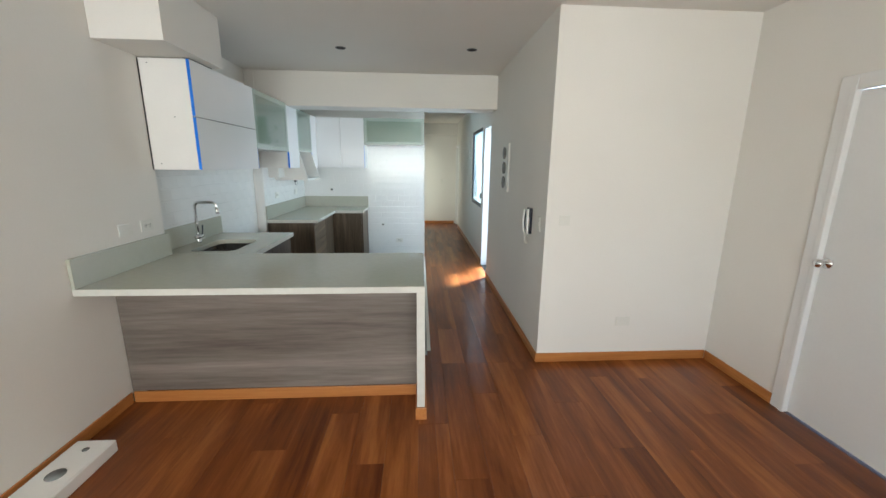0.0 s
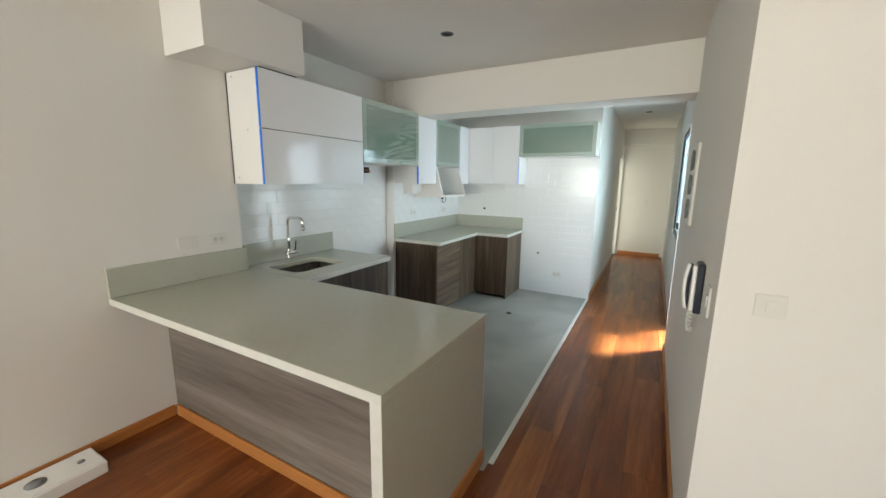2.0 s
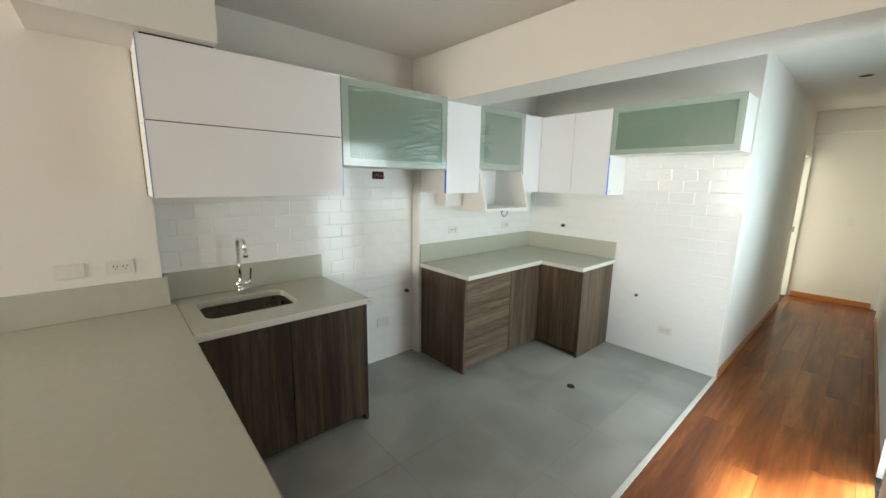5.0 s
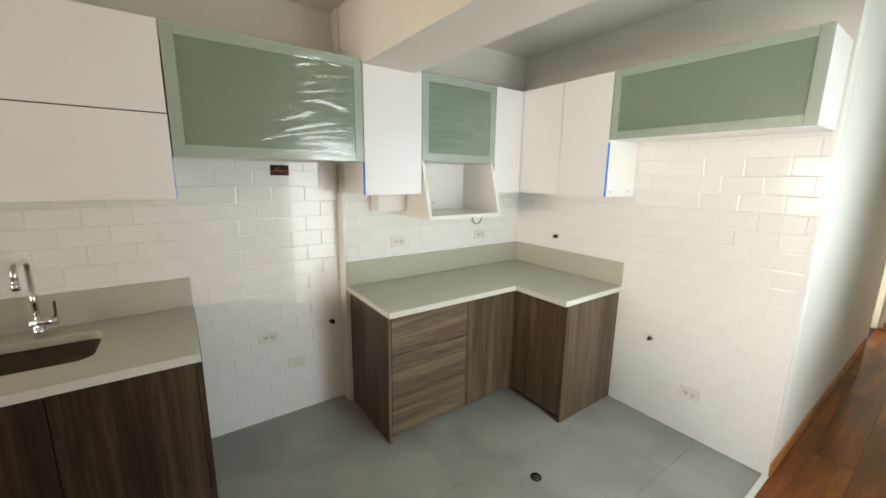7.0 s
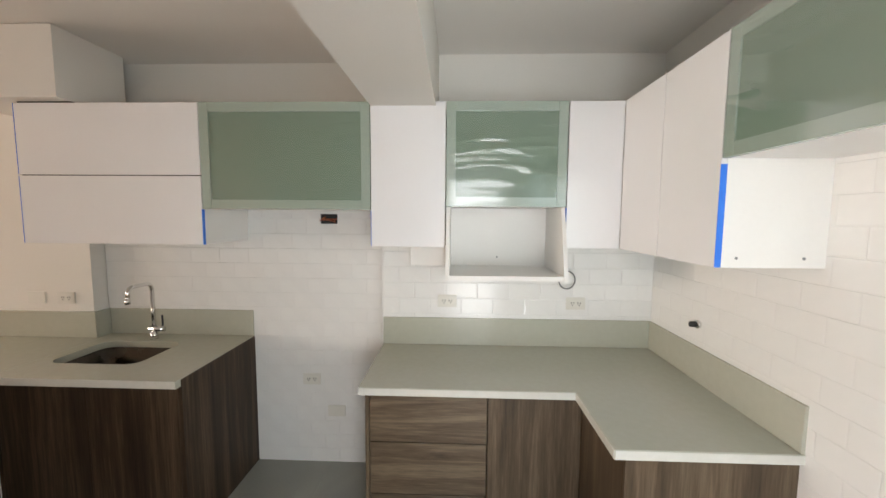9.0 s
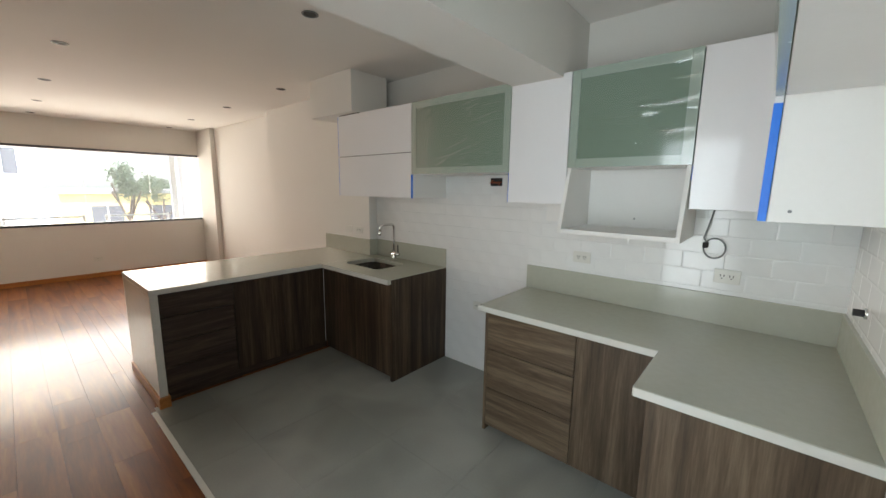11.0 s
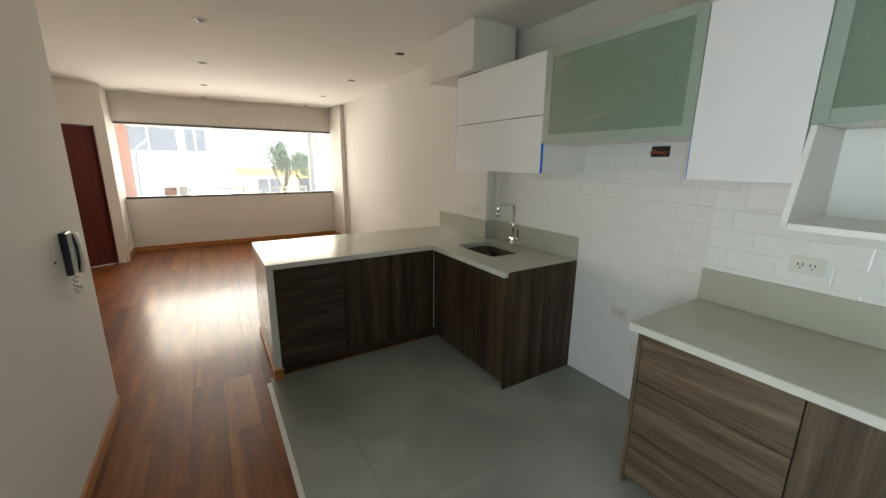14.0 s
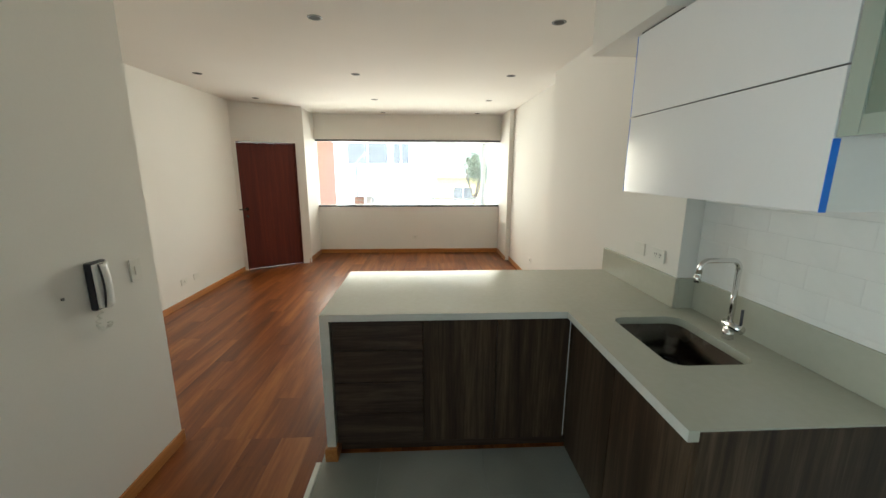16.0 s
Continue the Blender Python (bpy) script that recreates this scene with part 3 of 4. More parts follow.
part("filler", B(-1.2655, -1.2625, 2.869, 2.8895, 0.10, 0.845), M_CARCASS, pen, "pale unfinished filler edge")

# ---- sink run ----
SX0, SX1, SY0, SY1 = -1.80, -1.43, 3.0, 3.51


def sink_top():
    """Worktop with a round-cornered sink cut-out."""
    bm = bmesh.new()
    outer = [(XR + 0.002, 2.912), (-1.235, 2.912), (-1.235, 3.885), (XR + 0.002, 3.885)]
    hole = rounded(SX0, SX1, SY0, SY1, 0.065)
    for z in (0.90, 0.86):
        vo = [bm.verts.new((x, y, z)) for x, y in outer]
        vh = [bm.verts.new((x, y, z)) for x, y in hole]
        es = [bm.edges.new((v[i], v[(i + 1) % len(v)])) for v in (vo, vh) for i in range(len(v))]
        bmesh.ops.triangle_fill(bm, use_beauty=True, use_dissolve=False, edges=es)
        if z == 0.90:
            tops = (vo, vh)
        else:
            for hi, lo in zip(tops, (vo, vh)):
                for i in range(len(hi)):
                    k = (i + 1) % len(hi)
                    bm.faces.new((hi[i], hi[k], lo[k], lo[i]))
    bmesh.ops.recalc_face_normals(bm, faces=bm.faces)
    # strip in the recess beside the west wall
    box(bm, XR + 0.002, XW, 2.865, 2.911, 0.86, 0.90)
    return bm


def rounded(x0, x1, y0, y1, r, n=6):
    pts = []
    for cx, cy, a in ((x1 - r, y1 - r, 0), (x0 + r, y1 - r, 90), (x0 + r, y0 + r, 180), (x1 - r, y0 + r, 270)):
        pts += [(cx + r * math.cos(radians(a + 90 * i / n)), cy + r * math.sin(radians(a + 90 * i / n))) for i in range(n + 1)]
    return pts


t = thing("sink_worktop", (-1.6, 3.4, 0.86), "beige-grey quartz worktop with a sink cut-out", "worktop")
part("slab", sink_top(), M_QUARTZ, t)
part("upstand", B(XR + 0.001, XR + 0.021, 2.887, 3.885, 0.901, 1.075, bev=0.002), M_QUARTZ, t)
part("edge", B(-1.2349, -1.2335, 2.913, 3.884, 0.861, 0.899), M_LIT_EDGE, t, "quartz edge strip with light put into its paler colour")
bm = bmesh.new()
loops = []
for inset, z, r in ((-0.006, 0.858, 0.07), (0.0, 0.857, 0.065), (0.006, 0.74, 0.062), (0.03, 0.705, 0.05), (0.07, 0.70, 0.03)):
    loops.append([bm.verts.new((x, y, z)) for x, y in rounded(SX0 + inset, SX1 - inset, SY0 + inset, SY1 - inset, r)])
for a, b in zip(loops, loops[1:]):
    for i in range(len(a)):
        k = (i + 1) % len(a)
        bm.faces.new((a[i], a[k], b[k], b[i]))
bm.faces.new(loops[-1])
bmesh.ops.recalc_face_normals(bm, faces=bm.faces)
bmesh.ops.reverse_faces(bm, faces=bm.faces)
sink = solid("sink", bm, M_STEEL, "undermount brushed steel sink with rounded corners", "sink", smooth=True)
part("drain", cyl(bmesh.new(), ((SX0 + SX1) / 2, (SY0 + SY1) / 2, 0.702), 0.045, 0.04, 0.006), M_CHROME, sink, "round steel strainer", True)

cab = thing("sink_cabinet", (-1.62, 3.4, 0), "brown wood-grain sink base cabinet with shade in its colour", "cabinet")
part("body", B(XR + 0.004, -1.29, 2.90, 3.862, 0.07, 0.698), M_BROWN_V_SHADED, cab)
part("body_rail", B(-1.33, -1.29, 2.90, 3.862, 0.699, 0.858), M_BROWN_V_SHADED, cab)
part("plinth", B(XR + 0.03, -1.33, 2.90, 3.80, 0.001, 0.069), M_BROWN_H_LIT, cab)
part("end_panel", B(XR + 0.004, -1.27, 3.8635, 3.888, 0.001, 0.8945, bev=0.0015), M_BROWN_V_SHADED, cab)
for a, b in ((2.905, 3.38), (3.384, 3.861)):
    part("cabinet_door", B(-1.289, -1.27, a, b, 0.045, 0.851, bev=0.002), M_BROWN_V_SHADED, cab)

# tap
TX, TY = -1.855, 3.272
tp = thing("tap", (TX, TY, 0.90), "chrome kitchen tap with angular swan neck", "tap")
part("base", cyl(bmesh.new(), (TX, TY, 0.925), 0.024, 0.021, 0.05), M_CHROME, tp, "", True)
part("body", cyl(bmesh.new(), (TX, TY + 0.02, 0.968), 0.020, 0.020, 0.095, "y"), M_CHROME, tp, "", True)
neck = [(TX, TY, 0.975), (TX, TY, 1.235)] + arc((TX + 0.04, TY, 1.235), 0.04, 180, 90, 8) + arc((TX + 0.142, TY, 1.235), 0.04, 90, 10, 8) + [(TX + 0.186, TY, 1.205)]
part("spout", tube(bmesh.new(), neck, 0.0125, 14), M_CHROME, tp, "", True)
part("nozzle", cyl(bmesh.new(), (TX + 0.187, TY, 1.193), 0.015, 0.0145, 0.034), M_CHROME, tp, "", True)
part("lever", tube(bmesh.new(), [(TX, TY + 0.057, 0.975), (TX + 0.004, TY + 0.063, 1.0), (TX + 0.01, TY + 0.067, 1.065)], 0.006), M_DKPLASTIC, tp, "dark slim lever", True)

# ---- corner run ----
bm = bmesh.new()
prism(bm, [(XW + 0.002, 4.80), (-1.218, 4.80), (-1.218, 5.835), (-0.782, 5.835), (-0.782, YB - 0.002), (XW + 0.002, YB - 0.002)], 0.86, 0.90)
bmesh.ops.bevel(bm, geom=bm.edges[:], offset=0.003, segments=1, affect="EDGES")
t = thing("corner_worktop", (-1.5, 5.7, 0.86), "L-shaped beige-grey quartz worktop with upstands", "worktop")
part("slab", bm, M_QUARTZ, t)
part("upstand", B(XW + 0.001, XW + 0.021, 4.80, YB - 0.002, 0.901, 1.075, bev=0.002), M_QUARTZ, t)
part("upstand", B(XW + 0.022, -0.785, YB - 0.022, YB - 0.002, 0.901, 1.075, bev=0.002), M_QUARTZ, t)
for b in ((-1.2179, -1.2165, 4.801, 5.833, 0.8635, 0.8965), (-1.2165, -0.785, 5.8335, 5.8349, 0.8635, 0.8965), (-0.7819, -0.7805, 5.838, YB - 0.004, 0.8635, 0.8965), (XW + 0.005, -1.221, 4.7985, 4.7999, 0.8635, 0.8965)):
    part("edge", B(*b), M_LIT_EDGE, t, "quartz edge strip with light put into its paler colour")
cab = thing("drawer_cabinet", (-1.57, 5.11, 0), "brown wood-grain base cabinet with drawers", "cabinet")
part("body", B(XW + 0.004, -1.293, 4.84, 5.425, 0.07, 0.858), M_BROWN_V_LIT, cab)
part("plinth", B(XW + 0.004, -1.33, 4.845, 5.425, 0.001, 0.069), M_BROWN_H_LIT, cab)
part("end_panel", B(XW + 0.004, -1.272, 4.818, 4.838, 0.001, 0.858, bev=0.002), M_BROWN_V_LIT, cab, "dark brown end panel")
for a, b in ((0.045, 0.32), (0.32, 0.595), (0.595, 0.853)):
    part("drawer_front", B(-1.292, -1.272, 4.841, 5.424, a + 0.002, b - 0.002, bev=0.002), M_BROWN_H_LIT, cab)
cab = thing("corner_cabinet", (-1.57, 5.95, 0), "brown wood-grain corner base cabinet", "cabinet")
part("body", B(XW + 0.004, -1.293, 5.428, YB - 0.004, 0.07, 0.858), M_BROWN_V_LIT, cab)
part("plinth", B(XW + 0.004, -1.33, 5.428, YB - 0.01, 0.001, 0.069), M_BROWN_H_LIT, cab)
part("cabinet_door", B(-1.292, -1.272, 5.429, 5.884, 0.047, 0.851, bev=0.002), M_BROWN_V_LIT, cab)
cab = thing("end_cabinet", (-1.04, 6.2, 0), "brown wood-grain end base cabinet", "cabinet")
part("body", B(-1.27, -0.822, 5.905, YB - 0.004, 0.07, 0.858), M_BROWN_V_LIT, cab)
part("plinth", B(-1.27, -0.83, 5.955, YB - 0.01, 0.001, 0.069), M_BROWN_HX_SHADED, cab)
part("end_panel", B(-0.82, -0.80, 5.883, YB - 0.004, 0.001, 0.858, bev=0.002), M_BROWN_V_LIT, cab, "brown wood-grain end panel")
part("cabinet_door", B(-1.27, -0.824, 5.885, 5.904, 0.047, 0.851, bev=0.002), M_BROWN_V_LIT, cab)


# ---- wall cabinets ----
XF, ZB, ZT = -1.515, 1.557, 2.322


def carcass(cab, x0, x1, y0, y1, z0, z1):
    part("body", B(x0, x1, y0, y1, z0, z1, bev=0.002), M_CARCASS, cab, "white melamine body")


cab = thing("lift_cabinet", (-1.7, 3.355, ZB), "white wall cabinet with two lift-up doors and blue edge film", "cabinet")
carcass(cab, XR + 0.003, XF - 0.022, 2.866, 3.868, ZB, ZT)
part("side_panel", B(XW + 0.003, XF - 0.022, 2.842, 2.864, ZB, ZT, bev=0.002), M_CARCASS, cab, "white melamine side panel with screw heads")
part("seam", B(XF - 0.022, XF - 0.016, 2.844, 3.866, 1.925, 1.945), M_GAP, cab, "dark shadow gap")
for a, b in ((ZB, 1.932), (1.937, ZT)):
    fr = part("lift_door", B(XF - 0.020, XF, 2.842, 3.868, a, b, bev=0.0015), M_WHITE, cab, "glossy white lift-up door")
    part("edge_film", B(XF - 0.020, XF + 0.001, 2.8395, 2.8415, a + 0.002, b - 0.002), M_BLUE, fr, "blue protective edge film")
part("edge_film", B(XF - 0.020, XF + 0.001, 3.8685, 3.8705, ZB, 1.752), M_BLUE, cab, "blue protective edge film")
for zc in (1.60, 1.93, 2.29):
    part("screw", cyl(bmesh.new(), (-1.80 if zc != 1.93 else -1.66, 2.8415, zc), 0.004, 0.004, 0.004, "y", 10), M_GREYP, cab)


part("wall_gap", B(XW + 0.0005, XW + 0.009, 2.8385, 2.8415, ZB, ZT), M_GAP, cab, "dark gap along the wall")
part("top_gap", B(XF - 0.05, XF - 0.006, 2.86, 3.165, ZT + 0.001, 2.3305), M_GAP, cab, "dark gap below the duct")


def film_sheet(parent, origin, u, v, normal, w, h, seed, u0, u1, v0, v1, amount=1.0, cover=0.0):
    """Transparent film over part of a pane, with a few long wrinkles across it."""
    bm = bmesh.new()
    nu, nv = 60, 170
    o, u, v, normal = Vector(origin), Vector(u), Vector(v), Vector(normal)
    grid = []
    for j in range(nv + 1):
        row = []
        for i in range(nu + 1):
            a, b = u0 + (u1 - u0) * i / nu, v0 + (v1 - v0) * j / nv
            x, z = a * w, b * h
            n1 = noise.noise(Vector((x * 3.2 + seed, z * 19 + 0.6 * math.sin(x * 6 + seed) + x * 2.5, seed)))
            n2 = noise.noise(Vector((x * 2.6 - seed, z * 4.2, seed * 2)))
            n3 = noise.noise(Vector((x * 1.5 + seed * 3, z * 1.8, seed)))
            ridge = (1.0 - min(1.0, abs(n1) * 2.2)) ** 3
            lift = 0.003 + amount * (0.0035 * ridge * max(0.0, min(1.0, cover + 3.2 * n2)) + 0.0015 * max(0.0, n3))
            row.append(bm.verts.new(o + u * x + v * z + normal * lift))
        grid.append(row)
    for j in range(nv):
        for i in range(nu):
            bm.faces.new((grid[j][i], grid[j][i + 1], grid[j + 1][i + 1], grid[j + 1][i]))
    bmesh.ops.recalc_face_normals(bm, faces=bm.faces)
    f = part("protective_film", bm, M_FILM, parent, "crinkled clear protective film", True)
    f.visible_shadow = False
    return f


def glass_front(cab, axis, at, a0, a1, z0, z1, rim=0.05):
    """Frosted glass flap with a paler rim; axis: the way it faces."""
    def bx(d0, d1, p0, p1, q0, q1, bev=0.0):
        if axis == "x":
            return B(at - d1, at - d0, p0, p1, q0, q1, bev=bev)
        return B(p0, p1, at + d0, at + d1, q0, q1, bev=bev)
    door = part("glass_door", bx(0.006, 0.014, a0 + rim * 0.5, a1 - rim * 0.5, z0 + rim * 0.5, z1 - rim * 0.5), M_FROST, cab, "frosted green glass flap")
    for p0, p1, q0, q1 in ((a0, a0 + rim, z0, z1), (a1 - rim, a1, z0, z1), (a0 + rim, a1 - rim, z0, z0 + rim), (a0 + rim, a1 - rim, z1 - rim, z1)):
        part("rim", bx(0.0, 0.02, p0 + 0.0005, p1 - 0.0005, q0, q1, bev=0.001), M_ALU, door, "pale satin rim")
    return door


cab = thing("glass_cabinet", (-1.7, 4.335, 1.755), "wall cabinet with frosted green glass flap in crinkled film", "cabinet", "frosted glass wall cabinets")
carcass(cab, XR + 0.003, XF - 0.022, 3.874, 4.796, 1.755, ZT)
dr = glass_front(cab, "x", XF, 3.874, 4.800, 1.755, ZT)
film_sheet(dr, (XF, 4.80, 1.755), (0, -1, 0), (0, 0, 1), (1, 0, 0), 0.926, 0.567, 3.1, 0.0, 1.0, 0.0, 1.0, 1.5)

cab = thing("tall_wall_cabinet", (-1.68, 5.0, ZB), "narrow glossy white wall cabinet under the beam", "cabinet")
carcass(cab, XW + 0.003, XF - 0.022, 4.806, 5.203, ZB, ZT - 0.03)
fr = part("cabinet_door", B(XF - 0.020, XF, 4.804, 5.203, ZB, ZT, bev=0.0015), M_WHITE, cab, "glossy white door")
part("edge_film", B(XF - 0.020, XF + 0.001, 4.8015, 4.8035, ZB + 0.002, 1.752), M_BLUE, fr, "blue protective edge film")
part("seam", B(XF - 0.05, XF - 0.02, 4.83, 5.19, ZT - 0.028, ZT - 0.004), M_GAP, cab, "dark shadow gap")

cab = thing("oven_niche_cabinet", (-1.68, 5.525, 1.39), "wall cabinet with frosted flap above an open white niche", "cabinet", "frosted glass wall cabinets")
carcass(cab, XW + 0.003, XF - 0.022, 5.209, 5.841, 1.775, ZT)
dr = glass_front(cab, "x", XF, 5.207, 5.842, 1.775, ZT)
film_sheet(dr, (XF, 5.842, 1.775), (0, -1, 0), (0, 0, 1), (1, 0, 0), 0.635, 0.547, 7.7, 0.0, 1.0, 0.0, 1.0, 2.2, 0.45)
for y0, y1 in ((5.209, 5.229), (5.821, 5.841)):
    bm = bmesh.new()
    prof = [(XW + 0.003, 1.39), (-1.425, 1.39), (-1.425, 1.42), (-1.525, 1.773), (XW + 0.003, 1.773)]
    lo = [bm.verts.new((x, y0, z)) for x, z in prof]
    hi = [bm.verts.new((x, y1, z)) for x, z in prof]
    bm.faces.new(lo)
    bm.faces.new(hi[::-1])
    for i in range(5):
        bm.faces.new((lo[i], hi[i], hi[(i + 1) % 5], lo[(i + 1) % 5]))
    bmesh.ops.recalc_face_normals(bm, faces=bm.faces)
    part("niche_side", bm, M_CARCASS, cab, "white side flaring forwards at the bottom")
part("niche_floor", B(XW + 0.003, -1.427, 5.23, 5.82, 1.39, 1.415, bev=0.001), M_CARCASS, cab)
part("niche_back", B(XW + 0.003, XW + 0.012, 5.23, 5.82, 1.416, 1.773), M_CARCASS, cab)
part("screw", cyl(bmesh.new(), (XW + 0.013, 5.52, 1.47), 0.005, 0.005, 0.004, "x", 10), M_GREYP, cab)
part("cover", B(XW + 0.003, XW + 0.14, 4.99, 5.205, 1.43, ZB - 0.002, bev=0.002), M_CARCASS, cab, "white boxed cover beside the niche")

cab = thing("corner_wall_cabinet", (-1.65, 6.15, ZB), "glossy white corner wall cabinet", "cabinet")
carcass(cab, XW + 0.003, XF - 0.022, 5.848, YB - 0.003, ZB, ZT)
part("cabinet_door", B(XF - 0.020, XF, 5.847, 6.128, ZB, ZT, bev=0.0015), M_WHITE, cab, "glossy white door")
part("edge_film", B(XF - 0.019, XF + 0.001, 5.8445, 5.8465, 1.70, 1.772), M_BLUE, cab, "blue protective edge film")
YF = 6.13
cab = thing("end_wall_cabinet", (-1.1, 6.3, ZB), "glossy white wall cabinet with blue film along its edge", "cabinet")
carcass(cab, XF - 0.018, -0.777, YF + 0.022, YB - 0.003, ZB, ZT)
part("cabinet_door", B(XF + 0.001, -1.145, YF, YF + 0.02, ZB, ZT, bev=0.0015), M_WHITE, cab, "glossy white door")
fr = part("cabinet_door", B(-1.142, -0.777, YF, YF + 0.02, ZB, ZT, bev=0.0015), M_WHITE, cab, "glossy white door")
part("edge_film", B(-0.7765, -0.7745, YF - 0.001, YF + 0.02, ZB + 0.001, 1.90), M_BLUE, fr, "blue protective edge film")
for yc in (6.2, 6.42):
    part("screw", cyl(bmesh.new(), (-0.7765, yc, 1.59), 0.005, 0.005, 0.004, "x", 10), M_GREYP, cab)
cab = thing("fridge_top_cabinet", (-0.3, 6.3, 1.918), "wide frosted glass flap cabinet above the fridge space", "cabinet", "frosted glass wall cabinets")
carcass(cab, -0.772, 0.176, YF + 0.022, YB - 0.003, 1.918, ZT)
dr = glass_front(cab, "y", YF, -0.772, 0.178, 1.918, ZT, 0.045)
film_sheet(dr, (-0.772, YF, 1.918), (1, 0, 0), (0, 0, 1), (0, -1, 0), 0.95, 0.417, 12.3, 0.0, 1.0, 0.0, 1.0, 0.8)


# ---- electrical ----
def outlet(name, x, y, z, facing, label, holes=2, w=0.12, h=0.078):
    """Wall plate with its module; facing: '+x', '-x', '+y' or '-y'."""
    t = thing(name, (x, y, z), label, "outlet" if holes else "blank plate")
    s = 1 if facing[0] == "+" else -1

    def bx(d0, d1, a0, a1, z0, z1, bev=0.0):
        d0, d1 = sorted((s * d0, s * d1))
        if facing[1] == "x":
            return B(x + d0, x + d1, y + a0, y + a1, z + z0, z + z1, bev=bev)
        return B(x + a0, x + a1, y + d0, y + d1, z + z0, z + z1, bev=bev)
    part("plate", bx(0, 0.008, -w / 2, w / 2, -h / 2, h / 2, 0.002), M_PLASTIC, t)
    for k in range(holes):
        c = (k - (holes - 1) / 2) * 0.042
        part("socket", bx(0.008, 0.0095, c - 0.018, c + 0.018, -0.02, 0.02, 0.0005), M_PLASTIC, t)
        for dy in (-0.008, 0.008):
            part("slot", bx(0.0095, 0.0102, c + dy - 0.0022, c + dy + 0.0022, -0.002, 0.010), M_GAP, t)
        part("slot", bx(0.0095, 0.0102, c - 0.003, c + 0.003, -0.014, -0.008), M_GAP, t)
    return t


def switch(x, y, z, facing, label, w=0.072, h=0.118):
    t = outlet("light_switch", x, y, z, facing, label, 0, w, h)
    s = 1 if facing[0] == "+" else -1
    if facing[1] == "x":
        b = B(x + min(s * 0.008, s * 0.012), x + max(s * 0.008, s * 0.012), y - 0.012, y + 0.012, z - 0.022, z + 0.022, bev=0.001)
    else:
        b = B(x - 0.012, x + 0.012, y + min(s * 0.008, s * 0.012), y + max(s * 0.008, s * 0.012), z - 0.022, z + 0.022, bev=0.001)
    part("rocker", b, M_PLASTIC, t)
    return t


outlet("blank_plate", XW, 2.475, 1.165, "+x", "blank off-white wall plate above the upstand", 0)
outlet("wall_outlet", XW, 2.68, 1.165, "+x", "off-white double wall outlet above the upstand")
outlet("wall_outlet", XW + 0.009, 5.21, 1.185, "+x", "off-white double outlet on white tiles")
outlet("wall_outlet", XW + 0.009, 6.02, 1.18, "+x", "off-white double outlet on white tiles")
outlet("wall_outlet", XR + 0.009, 4.28, 0.60, "+x", "off-white double outlet low on white tiles")
outlet("blank_plate", XR + 0.009, 4.45, 0.375, "+x", "blank white plate low on tiles", 0)
outlet("wall_outlet", -0.255, YB - 0.009, 0.30, "-y", "off-white double outlet low in the fridge space")
outlet("wall_outlet", XE, 0.19, 0.29, "-x", "low off-white outlet on the painted wall", 1)
outlet("blank_plate", XE, -0.07, 0.29, "-x", "low blank plate on the painted wall", 0)
outlet("wall_outlet", -0.25, YS, 0.32, "+y", "low off-white outlet under the window", 1)
outlet("wall_outlet", XL, -0.6, 0.34, "+x", "low off-white outlet beside the pillar", 1)
outlet("wall_outlet", 1.79, YN, 0.355, "-y", "low off-white outlet on the painted wall", 0)
switch(1.225, YN, 1.20, "-y", "off-white light switch on the painted wall", 0.085, 0.08)
switch(XH1, 2.86, 1.15, "-x", "off-white light switch beside the intercom")
switch(0.72, YE, 1.18, "-y", "off-white switch at the end of the hall")


def stub(x, y, z, axis, s, label, r=0.014):
    t = thing("pipe_stub", (x, y, z), label, "pipe")
    o = (x + s * 0.008, y, z) if axis == "x" else (x, y + s * 0.008, z)
    part("collar", cyl(bmesh.new(), o, r * 1.5, r * 1.5, 0.014, axis, 18), M_CHROME, t, "", True)
    o = (x + s * 0.025, y, z) if axis == "x" else (x, y + s * 0.025, z)
    part("pipe", cyl(bmesh.new(), o, r, r, 0.04, axis, 18), M_GAP, t, "", True)


stub(-1.39, YB - 0.009, 1.19, "y", -1, "capped gas pipe stub above the counter")
stub(-0.535, YB - 0.009, 0.585, "y", -1, "small water pipe stub in the fridge space", 0.01)
stub(XR + 0.009, 4.707, 0.63, "x", 1, "capped gas pipe stub beside the cabinet")
# junction box with loose wires
j = thing("junction_box", (XR + 0.009, 4.42, 1.70), "open junction box with loose red wires", "junction box")
part("recess", B(XR + 0.009, XR + 0.014, 4.365, 4.475, 1.668, 1.732), M_GAP, j, "dark open box")
for k in range(4):
    y0 = 4.385 + k * 0.022
    part("wire", tube(bmesh.new(), [(XR + 0.014, y0, 1.685 + 0.008 * (k % 2)), (XR + 0.035, y0 + 0.01, 1.70), (XR + 0.042, y0 + 0.02, 1.712 - 0.012 * k), (XR + 0.03, y0 - 0.02, 1.69), (XR + 0.02, y0 + 0.025, 1.70)], 0.0035, 6), M_WIRE, j, "", True)
# loose cable under the wall cabinet
c = thing("loose_cable", (XW + 0.03, 5.92, ZB), "thin grey cable coiled below the wall cabinet", "cable")
ring = [(XW + 0.05, 5.95 + 0.05 * math.cos(a), 1.335 + 0.055 * math.sin(a)) for a in (math.pi * 0.8 + k * 2 * math.pi / 22 for k in range(23))]
part("cord", tube(bmesh.new(), [(XW + 0.03, 5.93, ZB + 0.0), (XW + 0.05, 5.915, 1.47), (XW + 0.05, 5.897, 1.39)] + ring, 0.0045, 8), M_GREYP, c, "", True)
